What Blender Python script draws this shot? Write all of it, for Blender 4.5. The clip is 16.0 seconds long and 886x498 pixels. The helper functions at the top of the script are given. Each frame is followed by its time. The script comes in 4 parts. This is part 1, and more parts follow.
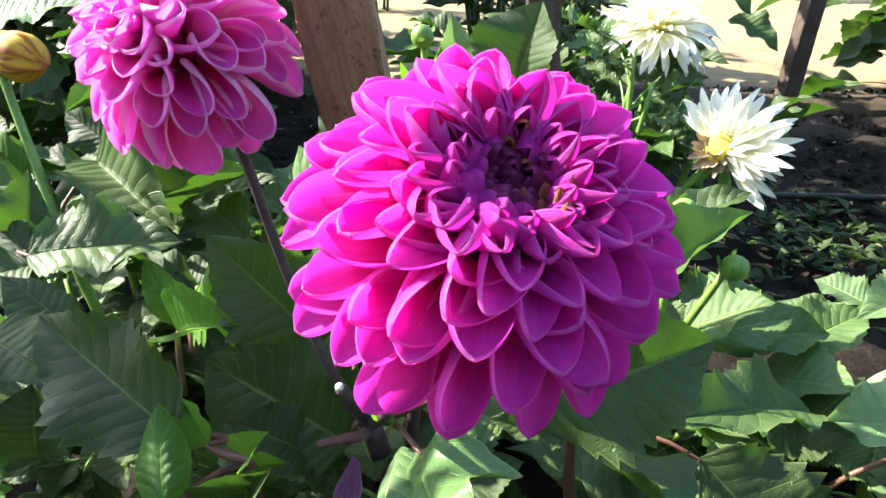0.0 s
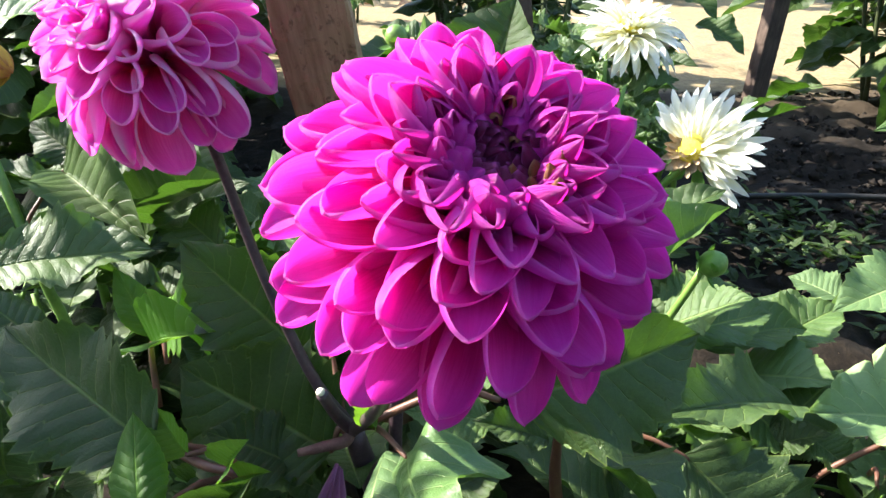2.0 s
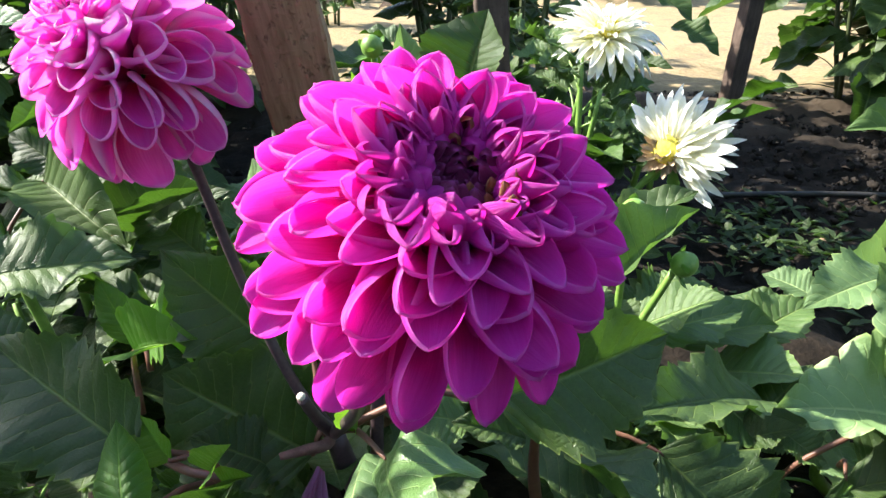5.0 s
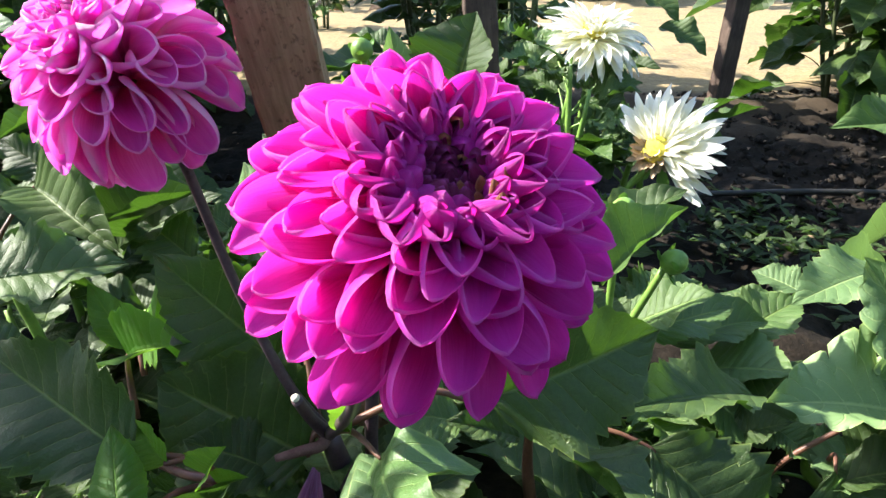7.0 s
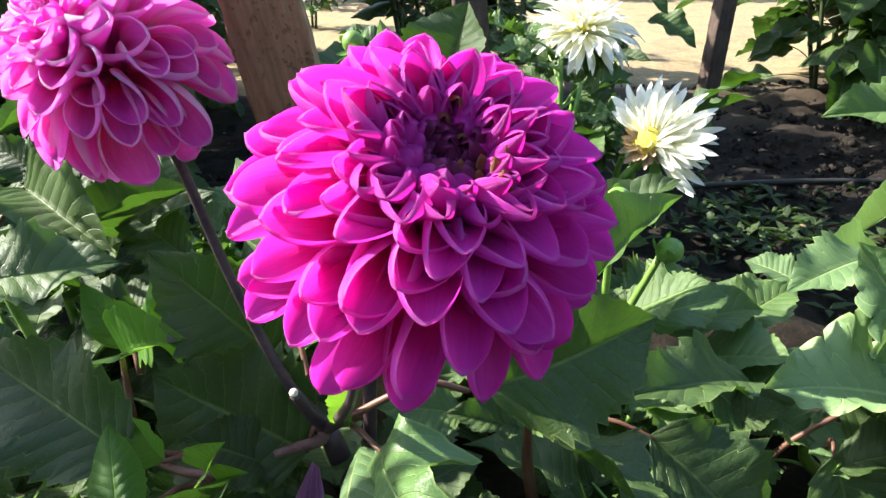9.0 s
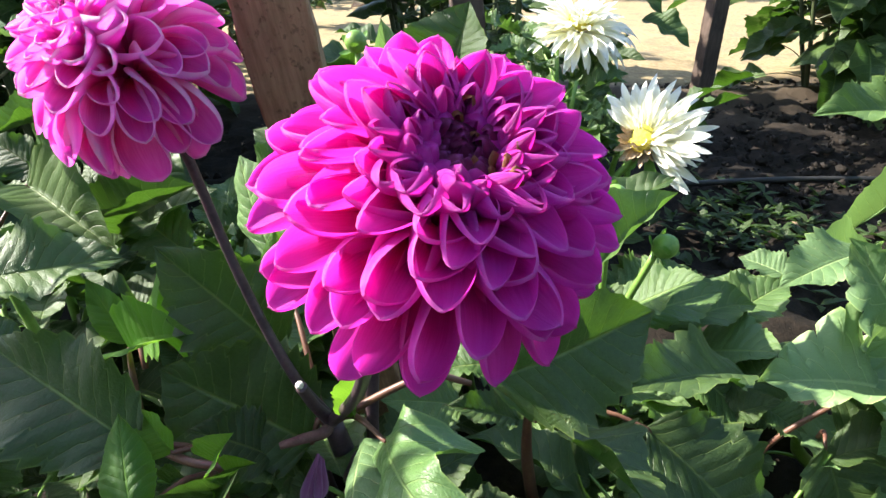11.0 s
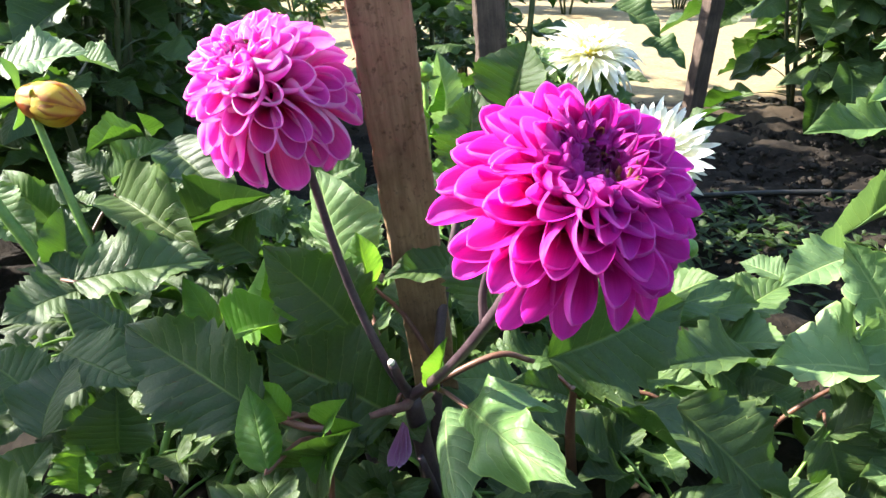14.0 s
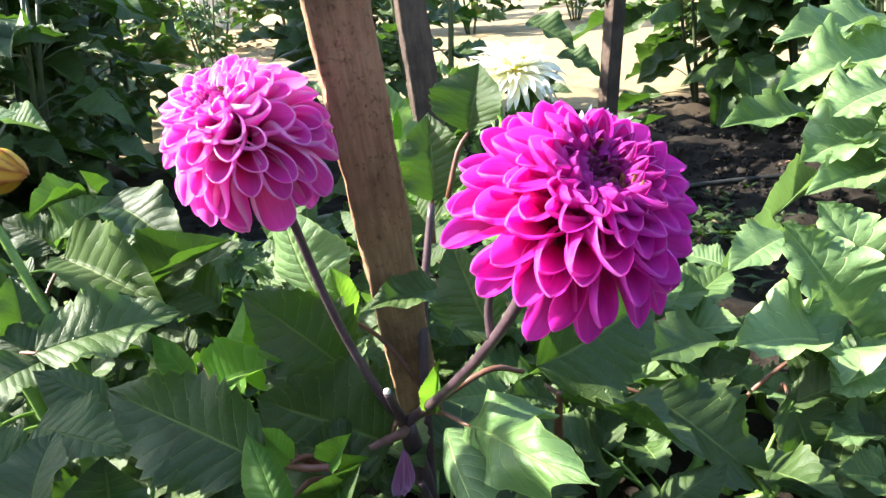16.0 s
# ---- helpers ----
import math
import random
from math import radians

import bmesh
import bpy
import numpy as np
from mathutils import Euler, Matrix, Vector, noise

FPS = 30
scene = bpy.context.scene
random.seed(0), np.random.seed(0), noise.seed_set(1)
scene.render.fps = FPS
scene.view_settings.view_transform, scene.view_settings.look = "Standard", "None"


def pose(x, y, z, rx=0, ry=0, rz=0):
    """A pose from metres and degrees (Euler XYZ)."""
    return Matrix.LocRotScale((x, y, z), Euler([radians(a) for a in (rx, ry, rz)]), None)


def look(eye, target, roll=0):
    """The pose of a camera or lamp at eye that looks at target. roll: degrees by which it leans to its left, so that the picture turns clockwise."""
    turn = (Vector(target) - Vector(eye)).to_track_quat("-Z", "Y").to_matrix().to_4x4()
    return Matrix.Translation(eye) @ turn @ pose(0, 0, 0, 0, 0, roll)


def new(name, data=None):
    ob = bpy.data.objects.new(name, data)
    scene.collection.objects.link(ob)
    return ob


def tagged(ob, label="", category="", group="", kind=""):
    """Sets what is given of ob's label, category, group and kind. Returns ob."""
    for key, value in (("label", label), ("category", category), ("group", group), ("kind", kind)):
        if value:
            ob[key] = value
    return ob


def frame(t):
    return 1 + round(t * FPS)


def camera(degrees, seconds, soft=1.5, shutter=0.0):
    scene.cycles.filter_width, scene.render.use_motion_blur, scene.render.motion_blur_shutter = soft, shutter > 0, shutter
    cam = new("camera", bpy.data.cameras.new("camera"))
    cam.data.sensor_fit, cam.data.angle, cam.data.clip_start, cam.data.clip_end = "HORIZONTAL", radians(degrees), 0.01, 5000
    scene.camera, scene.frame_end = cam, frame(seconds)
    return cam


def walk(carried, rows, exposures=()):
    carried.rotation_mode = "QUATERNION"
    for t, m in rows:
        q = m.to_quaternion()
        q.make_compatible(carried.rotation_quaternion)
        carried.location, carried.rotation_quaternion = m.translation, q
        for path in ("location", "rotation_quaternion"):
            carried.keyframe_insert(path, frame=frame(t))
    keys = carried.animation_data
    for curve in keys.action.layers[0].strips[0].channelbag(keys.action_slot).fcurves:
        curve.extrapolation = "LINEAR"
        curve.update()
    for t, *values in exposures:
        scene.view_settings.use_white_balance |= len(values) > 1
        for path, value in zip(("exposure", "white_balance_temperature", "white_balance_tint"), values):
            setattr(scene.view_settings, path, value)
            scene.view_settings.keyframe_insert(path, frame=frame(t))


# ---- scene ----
cam = camera(65.11, 16.0)
PATH = [
    (0, (0.0313, -0.0085, 0.5216), (-0.1080, 1.7769, -0.3689), 0.72),
    (0.5, (0.0292, -0.0059, 0.5214), (-0.0964, 1.7828, -0.3644), 1.17),
    (1, (0.0308, -0.0047, 0.5178), (-0.0720, 1.7865, -0.3659), 0.93),
    (1.5, (0.0335, -0.0062, 0.5115), (-0.0467, 1.7895, -0.3654), 0.23),
    (2, (0.0279, -0.0065, 0.5122), (-0.0403, 1.7977, -0.3482), 0.36),
    (2.5, (0.0245, -0.0029, 0.5148), (-0.0270, 1.8068, -0.3349), 0.37),
    (3, (0.0217, -0.0055, 0.5163), (-0.0159, 1.8085, -0.3250), 0.43),
    (3.5, (0.0265, -0.0061, 0.5176), (-0.0026, 1.8075, -0.3250), -0.10),
    (4, (0.0271, -0.0148, 0.5200), (-0.0009, 1.7956, -0.3296), -0.08),
    (4.5, (0.0340, -0.0145, 0.5199), (0.0037, 1.7915, -0.3389), 0.12),
    (7, (0.0343, -0.0187, 0.5203), (0.0307, 1.7906, -0.3321), -0.31),
    (7.5, (0.0344, -0.0167, 0.5169), (0.0293, 1.7938, -0.3329), -0.19),
    (8, (0.0335, -0.0168, 0.5141), (0.0335, 1.7913, -0.3408), -0.59),
    (10.5, (0.0277, -0.0252, 0.5172), (0.0618, 1.7819, -0.3390), -1.00),
    (11, (0.0257, -0.0284, 0.5175), (0.0633, 1.7767, -0.3427), -0.88),
    (11.5, (0.0252, -0.0349, 0.5168), (0.0615, 1.7716, -0.3408), -0.89),
    (12, (0.0131, -0.0417, 0.5232), (0.0340, 1.7663, -0.3316), -0.54),
    (12.5, (0.0019, -0.0633, 0.5318), (-0.0034, 1.7490, -0.3141), -0.05),
    (13, (-0.0100, -0.0792, 0.5362), (0.0032, 1.7454, -0.2829), -0.02),
    (13.5, (-0.0234, -0.0940, 0.5366), (0.0210, 1.7316, -0.2792), 0.34),
    (14, (-0.0390, -0.1067, 0.5435), (0.0425, 1.7141, -0.2799), -0.37),
    (14.5, (-0.0578, -0.1165, 0.5466), (0.0732, 1.6893, -0.3029), -0.13),
    (15, (-0.0709, -0.1173, 0.5488), (0.1455, 1.6957, -0.2674), -0.96),
    (15.5, (-0.0783, -0.1160, 0.5457), (0.1842, 1.7004, -0.2491), -3.02),
    (16, (-0.0793, -0.1100, 0.5484), (0.2154, 1.7120, -0.2218), -4.36),
]
EXPOSURES = [(0, 2.14), (1.0, 2.05), (2.0, 1.96), (3.5, 1.83), (8.0, 1.80), (11.0, 1.86), (13.0, 2.05), (14.5, 2.23), (16.0, 2.24)]
walk(cam, [(t, look(eye, target, roll)) for t, eye, target, roll in PATH], EXPOSURES)

# ---------------------------------------------------------------- light
SUN_FROM = Vector((-0.74, 0.22, 0.57)).normalized()
world = bpy.data.worlds.new("sky")
scene.world = world
world.use_nodes = True
wn = world.node_tree.nodes
wl = world.node_tree.links
sky = wn.new("ShaderNodeTexSky")
sky.sky_type = "NISHITA"
sky.sun_disc = False
sky.sun_elevation = math.asin(SUN_FROM.z)
sky.sun_rotation = math.atan2(SUN_FROM.x, SUN_FROM.y)
wl.new(sky.outputs["Color"], wn["Background"].inputs["Color"])
wn["Background"].inputs["Strength"].default_value = 0.150
sun_data = bpy.data.lights.new("sun", "SUN")
sun_data.energy = 5.4
sun_data.angle = radians(0.53)
sun_data.color = (1.0, 0.95, 0.87)
sun = new("sun", sun_data)
sun.matrix_world = look(SUN_FROM * 20, (0, 0, 0))


# ---------------------------------------------------------------- materials
class Nodes:
    """A short way to write a node tree."""

    def __init__(self, name):
        self.mat = bpy.data.materials.new(name)
        self.mat.use_nodes = True
        self.tree = self.mat.node_tree
        self.tree.nodes.clear()
        self.out = self.add("ShaderNodeOutputMaterial")

    def add(self, kind):
        return self.tree.nodes.new(kind)

    def put(self, socket, value):
        if isinstance(value, bpy.types.NodeSocket):
            self.tree.links.new(value, socket)
        else:
            socket.default_value = value

    def math(self, op, a, b=0.0, clamp=False):
        node = self.add("ShaderNodeMath")
        node.operation = op
        node.use_clamp = clamp
        self.put(node.inputs[0], a)
        self.put(node.inputs[1], b)
        return node.outputs[0]

    def ramp(self, x, a, b, c=0.0, d=1.0):
        """x from a..b laid smoothly on c..d."""
        node = self.add("ShaderNodeMapRange")
        node.interpolation_type = "SMOOTHSTEP"
        for n, value in enumerate((x, a, b, c, d)):
            self.put(node.inputs[n], value)
        return node.outputs[0]

    def mix(self, k, a, b, blend="MIX"):
        node = self.add("ShaderNodeMix")
        node.data_type = "RGBA"
        node.blend_type = blend
        self.put(node.inputs[0], k)
        self.put(node.inputs[6], (*a, 1) if isinstance(a, tuple) else a)
        self.put(node.inputs[7], (*b, 1) if isinstance(b, tuple) else b)
        return node.outputs[2]

    def noise(self, scale, detail=3.0, vector=None, rough=0.55):
        node = self.add("ShaderNodeTexNoise")
        node.inputs["Scale"].default_value = scale
        node.inputs["Detail"].default_value = detail
        node.inputs["Roughness"].default_value = rough
        if vector is not None:
            self.put(node.inputs["Vector"], vector)
        return node.outputs["Fac"]

    def coords(self, which):
        return self.add("ShaderNodeTexCoord").outputs[which]

    def scaled(self, vector, x, y, z):
        node = self.add("ShaderNodeMapping")
        self.put(node.inputs["Vector"], vector)
        node.inputs["Scale"].default_value = (x, y, z)
        return node.outputs[0]

    def uv(self):
        node = self.add("ShaderNodeSeparateXYZ")
        self.put(node.inputs[0], self.coords("UV"))
        return node.outputs[0], node.outputs[1]

    def random(self):
        return self.add("ShaderNodeObjectInfo").outputs["Random"]

    def bump(self, height, strength, distance):
        node = self.add("ShaderNodeBump")
        self.put(node.inputs["Height"], height)
        node.inputs["Strength"].default_value = strength
        node.inputs["Distance"].default_value = distance
        return node.outputs[0]

    def surface(self, color, rough, normal=None, spec=0.5, glow=None, share=0.0, sheen=0.0):
        """A principled surface; glow and share: the colour and share of light let through from behind."""
        bsdf = self.add("ShaderNodeBsdfPrincipled")
        self.put(bsdf.inputs["Base Color"], (*color, 1) if isinstance(color, tuple) else color)
        self.put(bsdf.inputs["Roughness"], rough)
        bsdf.inputs["Specular IOR Level"].default_value = spec
        if sheen:
            bsdf.inputs["Sheen Weight"].default_value = sheen
        if normal is not None:
            self.put(bsdf.inputs["Normal"], normal)
        result = bsdf.outputs[0]
        if glow is not None:
            thin = self.add("ShaderNodeBsdfTranslucent")
            self.put(thin.inputs["Color"], (*glow, 1) if isinstance(glow, tuple) else glow)
            both = self.add("ShaderNodeMixShader")
            self.put(both.inputs[0], share)
            self.put(both.inputs[1], result)
            self.put(both.inputs[2], thin.outputs[0])
            result = both.outputs[0]
        self.put(self.out.inputs["Surface"], result)
        return self.mat


def leaf_material(name, dark, light, glow, share, rough):
    n = Nodes(name)
    u, v = n.uv()
    a = n.math("ABSOLUTE", n.math("SUBTRACT", n.math("MULTIPLY", v, 2.0), 1.0))
    mid = n.ramp(a, 0.050, 0.010)
    wobble = n.math("MULTIPLY", n.noise(6.0, 2.0, n.coords("UV")), 0.012)
    along = n.math("ADD", n.math("SUBTRACT", n.math("MULTIPLY", u, 10.0), n.math("MULTIPLY", a, 1.9)), n.math("MULTIPLY", wobble, 8.0))
    saw = n.math("ABSOLUTE", n.math("SUBTRACT", n.math("FRACT", along), 0.5))
    side = n.math("MULTIPLY", n.ramp(saw, 0.055, 0.01), n.ramp(a, 1.0, 0.70))
    quilt = n.ramp(saw, 0.0, 0.45)
    net = n.add("ShaderNodeTexVoronoi")
    net.feature = "DISTANCE_TO_EDGE"
    n.put(net.inputs["Vector"], n.scaled(n.coords("UV"), 44, 26, 1))
    net.inputs["Scale"].default_value = 1.0
    fine = n.ramp(net.outputs["Distance"], 0.0, 0.12)
    vein = n.math("MAXIMUM", mid, n.math("MULTIPLY", side, 0.75))
    rnd = n.random()
    blot = n.noise(38.0, 4.0, n.coords("Object"))
    base = n.mix(n.ramp(n.math("ADD", n.math("MULTIPLY", blot, 0.6), n.math("MULTIPLY", rnd, 0.5)), 0.25, 0.85), dark, light)
    base = n.mix(n.math("MULTIPLY", n.math("SUBTRACT", 1.0, fine), 0.10), base, tuple(c * 1.5 for c in light))
    edge = n.math("MULTIPLY", n.ramp(a, 0.95, 1.0), 0.5)
    color = n.mix(n.math("MULTIPLY", vein, 0.68), base, (light[0] * 2.6, light[1] * 2.1, light[2] * 2.2))
    color = n.mix(edge, color, (light[0] * 2.6, light[1] * 2.0, light[2] * 1.6))
    spots = n.ramp(n.noise(150.0, 2.0, n.coords("Object")), 0.70, 0.76)
    color = n.mix(n.math("MULTIPLY", spots, 0.35), color, (0.16, 0.12, 0.05))
    height = n.math("ADD", n.math("MULTIPLY", quilt, 0.24), n.math("ADD", n.math("MULTIPLY", fine, 0.05), n.math("MULTIPLY", n.noise(55.0, 3.0, n.coords("Object")), 0.35)))
    height = n.math("SUBTRACT", height, n.math("MULTIPLY", vein, 0.5))
    normal = n.bump(height, 0.9, 0.0020)
    shine = n.math("ADD", rough, n.math("MULTIPLY", n.noise(60.0, 3.0, n.coords("Object")), 0.16))
    through_color = n.mix(n.math("MULTIPLY", vein, 0.6), glow, tuple(c * 0.6 for c in glow))
    return n.surface(color, shine, normal, 0.38, through_color, share)


def petal_material(name, deep, main, margin, glow, share, edge_at, edge_to):
    n = Nodes(name)
    u, v = n.uv()
    a = n.math("ABSOLUTE", n.math("SUBTRACT", n.math("MULTIPLY", v, 2.0), 1.0))
    streak = n.noise(1.0, 4.0, n.scaled(n.coords("UV"), 3.0, 34.0, 1.0), 0.6)
    blot = n.noise(90.0, 3.0, n.coords("Object"))
    # Deeper trough: petal pigment, with the shading inside the cup painted in too.
    color = n.mix(n.math("MAXIMUM", n.ramp(u, 0.62, 1.05), n.ramp(a, 0.35, 0.95)), deep, main)
    color = n.mix(n.ramp(streak, 0.40, 0.72, 0.0, 0.62), color, tuple(p * 0.75 + q * 0.25 for p, q in zip(main, margin)))
    color = n.mix(n.ramp(blot, 0.45, 0.75, 0.0, 0.25), color, deep)
    # Paler rim: the petal's own margin, plus sunlit edges put into the colour.
    rim = n.math("MAXIMUM", n.ramp(a, edge_at, edge_to), n.ramp(u, 0.93, 1.0))
    color = n.mix(n.math("MULTIPLY", rim, 1.0), color, margin)
    tint = n.random()
    color = n.mix(n.math("MULTIPLY", tint, 0.22), color, tuple(c * 0.6 for c in main))
    through_color = n.mix(n.ramp(u, 0.2, 0.9), (glow[0], glow[1], glow[2] * 0.45), glow)
    height = n.math("ADD", n.math("MULTIPLY", streak, 1.0), n.math("MULTIPLY", blot, 0.3))
    normal = n.bump(height, 0.8, 0.0010)
    return n.surface(color, 0.46, normal, 0.32, through_color, share)


def plain_material(name, one, two, scale, rough, bump=0.3, distance=0.002, stretch=(1, 1, 1), glow=None, share=0.0):
    n = Nodes(name)
    where = n.scaled(n.coords("Object"), *stretch)
    large = n.noise(scale, 4.0, where)
    small = n.noise(scale * 7, 3.0, where)
    k = n.math("ADD", n.math("MULTIPLY", large, 0.65), n.math("MULTIPLY", small, 0.35))
    color = n.mix(n.ramp(k, 0.32, 0.68), one, two)
    return n.surface(color, rough, n.bump(k, bump, distance), 0.4, glow, share)


def wood_material(name, pale, brown, dark):
    n = Nodes(name)
    where = n.coords("Object")
    grain = n.noise(1.0, 5.0, n.scaled(where, 190, 190, 16.0), 0.65)
    stain = n.noise(22.0, 4.0, n.scaled(where, 1, 1, 0.6))
    pits = n.ramp(n.noise(1.0, 4.0, n.scaled(where, 260, 260, 190), 0.7), 0.55, 0.68)
    saw = n.noise(1.0, 2.0, n.scaled(where, 14, 14, 420))
    color = n.mix(n.ramp(grain, 0.3, 0.7), brown, pale)
    color = n.mix(n.ramp(stain, 0.42, 0.7, 0.0, 0.75), color, dark)
    color = n.mix(n.math("MULTIPLY", pits, 0.42), color, tuple(c * 0.5 for c in dark))
    height = n.math("ADD", n.math("MULTIPLY", grain, 1.0), n.math("ADD", n.math("MULTIPLY", saw, 0.4), n.math("MULTIPLY", pits, -0.6)))
    return n.surface(color, 0.85, n.bump(height, 0.7, 0.002), 0.25)


def soil_material(name):
    n = Nodes(name)
    where = n.coords("Object")
    axes = n.add("ShaderNodeSeparateXYZ")
    n.put(axes.inputs[0], where)
    wob = n.noise(1.7, 4.0, where)
    line = n.math("ADD", axes.outputs[1], n.math("MULTIPLY", n.math("SUBTRACT", wob, 0.5), 0.9))
    sand_k = n.ramp(line, 2.25, 2.42)
    grit = n.noise(55.0, 6.0, where, 0.7)
    lump = n.noise(9.0, 5.0, where)
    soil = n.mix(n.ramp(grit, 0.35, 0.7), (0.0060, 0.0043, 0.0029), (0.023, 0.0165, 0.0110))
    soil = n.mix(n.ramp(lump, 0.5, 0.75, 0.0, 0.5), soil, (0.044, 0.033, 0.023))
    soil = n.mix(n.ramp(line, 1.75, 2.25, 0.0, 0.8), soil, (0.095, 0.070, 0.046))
    sand = n.mix(n.ramp(grit, 0.3, 0.7), (0.22, 0.162, 0.082), (0.35, 0.268, 0.148))
    sand = n.mix(n.ramp(lump, 0.45, 0.8, 0.0, 0.6), sand, (0.13, 0.105, 0.08))
    color = n.mix(sand_k, soil, sand)
    height = n.math("ADD", n.math("MULTIPLY", grit, 0.6), n.math("MULTIPLY", lump, 0.6))
    return n.surface(color, 0.95, n.bump(height, 0.8, 0.012), 0.2)


MAT_GREEN = leaf_material("dahlia_leaf", (0.026, 0.049, 0.013), (0.056, 0.098, 0.024), (0.11, 0.26, 0.020), 0.17, 0.38)
# Leaf green lightened: sunlight painted into the colour of half-lit leaves.
MAT_MID = leaf_material("half_lit_leaf", (0.044, 0.088, 0.024), (0.088, 0.150, 0.042), (0.17, 0.36, 0.04), 0.18, 0.35)
MAT_YOUNG = leaf_material("young_leaf", (0.050, 0.130, 0.018), (0.095, 0.22, 0.030), (0.22, 0.46, 0.030), 0.42, 0.42)
# Paler plant's leaf, and sunlight painted into the colour of other lit leaves.
MAT_PALE = leaf_material("pale_sunlit_leaf", (0.085, 0.150, 0.058), (0.150, 0.240, 0.090), (0.26, 0.44, 0.10), 0.24, 0.36)
# Smoother leaf, its green lightened to stand for the sun on it.
MAT_GLOSS = leaf_material("lit_glossy_leaf", (0.058, 0.115, 0.036), (0.105, 0.185, 0.058), (0.20, 0.40, 0.06), 0.18, 0.24)
MAT_MAGENTA = petal_material("magenta_petal", (0.40, 0.003, 0.16), (0.74, 0.050, 0.58), (0.82, 0.20, 0.73), (1.0, 0.045, 0.62), 0.47, 0.88, 1.0)
MAT_INNER = petal_material("inner_petal", (0.27, 0.003, 0.12), (0.56, 0.022, 0.38), (0.66, 0.09, 0.52), (0.9, 0.025, 0.48), 0.36, 0.90, 1.0)
MAT_PINK = petal_material("pink_petal", (0.46, 0.004, 0.20), (0.70, 0.050, 0.50), (0.94, 0.78, 0.94), (1.0, 0.15, 0.76), 0.54, 0.58, 0.94)
MAT_EYE = petal_material("dark_floret", (0.06, 0.002, 0.018), (0.15, 0.005, 0.065), (0.36, 0.06, 0.28), (0.30, 0.01, 0.12), 0.18, 0.9, 1.0)
MAT_GOLD = petal_material("golden_floret", (0.14, 0.04, 0.03), (0.24, 0.08, 0.03), (0.40, 0.20, 0.12), (0.4, 0.10, 0.03), 0.22, 0.8, 1.0)
MAT_WHITE = petal_material("white_petal", (0.84, 0.80, 0.55), (0.88, 0.88, 0.83), (0.90, 0.90, 0.88), (0.92, 0.92, 0.84), 0.35, 0.9, 1.0)
MAT_AMBER = petal_material("amber_petal", (0.80, 0.62, 0.05), (0.72, 0.36, 0.05), (0.34, 0.06, 0.03), (0.9, 0.55, 0.05), 0.30, 0.60, 0.95)
MAT_LILAC = petal_material("withered_petal", (0.30, 0.10, 0.26), (0.48, 0.26, 0.48), (0.58, 0.42, 0.50), (0.5, 0.15, 0.4), 0.3, 0.8, 1.0)
MAT_STEM = plain_material("purple_stem", (0.040, 0.022, 0.029), (0.088, 0.056, 0.062), 60, 0.42, 0.25, 0.001)
MAT_STALK = plain_material("red_stalk", (0.10, 0.042, 0.030), (0.17, 0.080, 0.045), 60, 0.45, 0.25, 0.001)
MAT_GREENSTEM = plain_material("green_stem", (0.10, 0.20, 0.035), (0.19, 0.31, 0.06), 45, 0.42, 0.25, 0.001)
MAT_ROWSTEM = plain_material("row_stem", (0.035, 0.055, 0.020), (0.075, 0.085, 0.035), 45, 0.5, 0.25, 0.001)
MAT_LITTER = plain_material("leaf_litter", (0.16, 0.07, 0.035), (0.40, 0.29, 0.18), 30, 0.85, 0.5, 0.002)
MAT_TAN = plain_material("shrivelled_petal", (0.34, 0.23, 0.13), (0.56, 0.45, 0.30), 60, 0.85, 0.5, 0.002)
MAT_DISC = plain_material("yellow_disc", (0.50, 0.40, 0.03), (0.74, 0.64, 0.10), 260, 0.7, 0.8, 0.004)
MAT_BUD = plain_material("closed_bud", (0.30, 0.30, 0.06), (0.46, 0.24, 0.10), 70, 0.5, 0.3, 0.001)
MAT_CUT = plain_material("cut_pith", (0.62, 0.56, 0.40), (0.78, 0.74, 0.60), 300, 0.8)
MAT_CALYX = plain_material("calyx_green", (0.06, 0.15, 0.03), (0.12, 0.24, 0.05), 120, 0.45, 0.3, 0.001, (1, 1, 1), (0.2, 0.4, 0.04), 0.2)
MAT_DRY = plain_material("dry_leaf", (0.085, 0.040, 0.034), (0.17, 0.095, 0.075), 80, 0.8, 0.6, 0.002)
MAT_STAKE = wood_material("sawn_wood", (0.40, 0.25, 0.145), (0.24, 0.14, 0.075), (0.10, 0.056, 0.032))
MAT_POST = wood_material("weathered_post", (0.12, 0.085, 0.065), (0.075, 0.050, 0.038), (0.032, 0.022, 0.018))
MAT_WHITEPOST = wood_material("pale_post", (0.62, 0.58, 0.50), (0.52, 0.47, 0.40), (0.36, 0.31, 0.25))
MAT_SOIL = soil_material("garden_soil")
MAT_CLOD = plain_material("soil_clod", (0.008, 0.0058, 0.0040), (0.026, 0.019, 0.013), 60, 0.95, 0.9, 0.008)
MAT_STRING = plain_material("white_cord", (0.70, 0.70, 0.66), (0.80, 0.80, 0.76), 200, 0.8)
MAT_HOSE = plain_material("black_hose", (0.012, 0.012, 0.013), (0.030, 0.028, 0.026), 30, 0.5)
MAT_TWIG = plain_material("dry_twig", (0.20, 0.17, 0.13), (0.36, 0.31, 0.25), 90, 0.8)


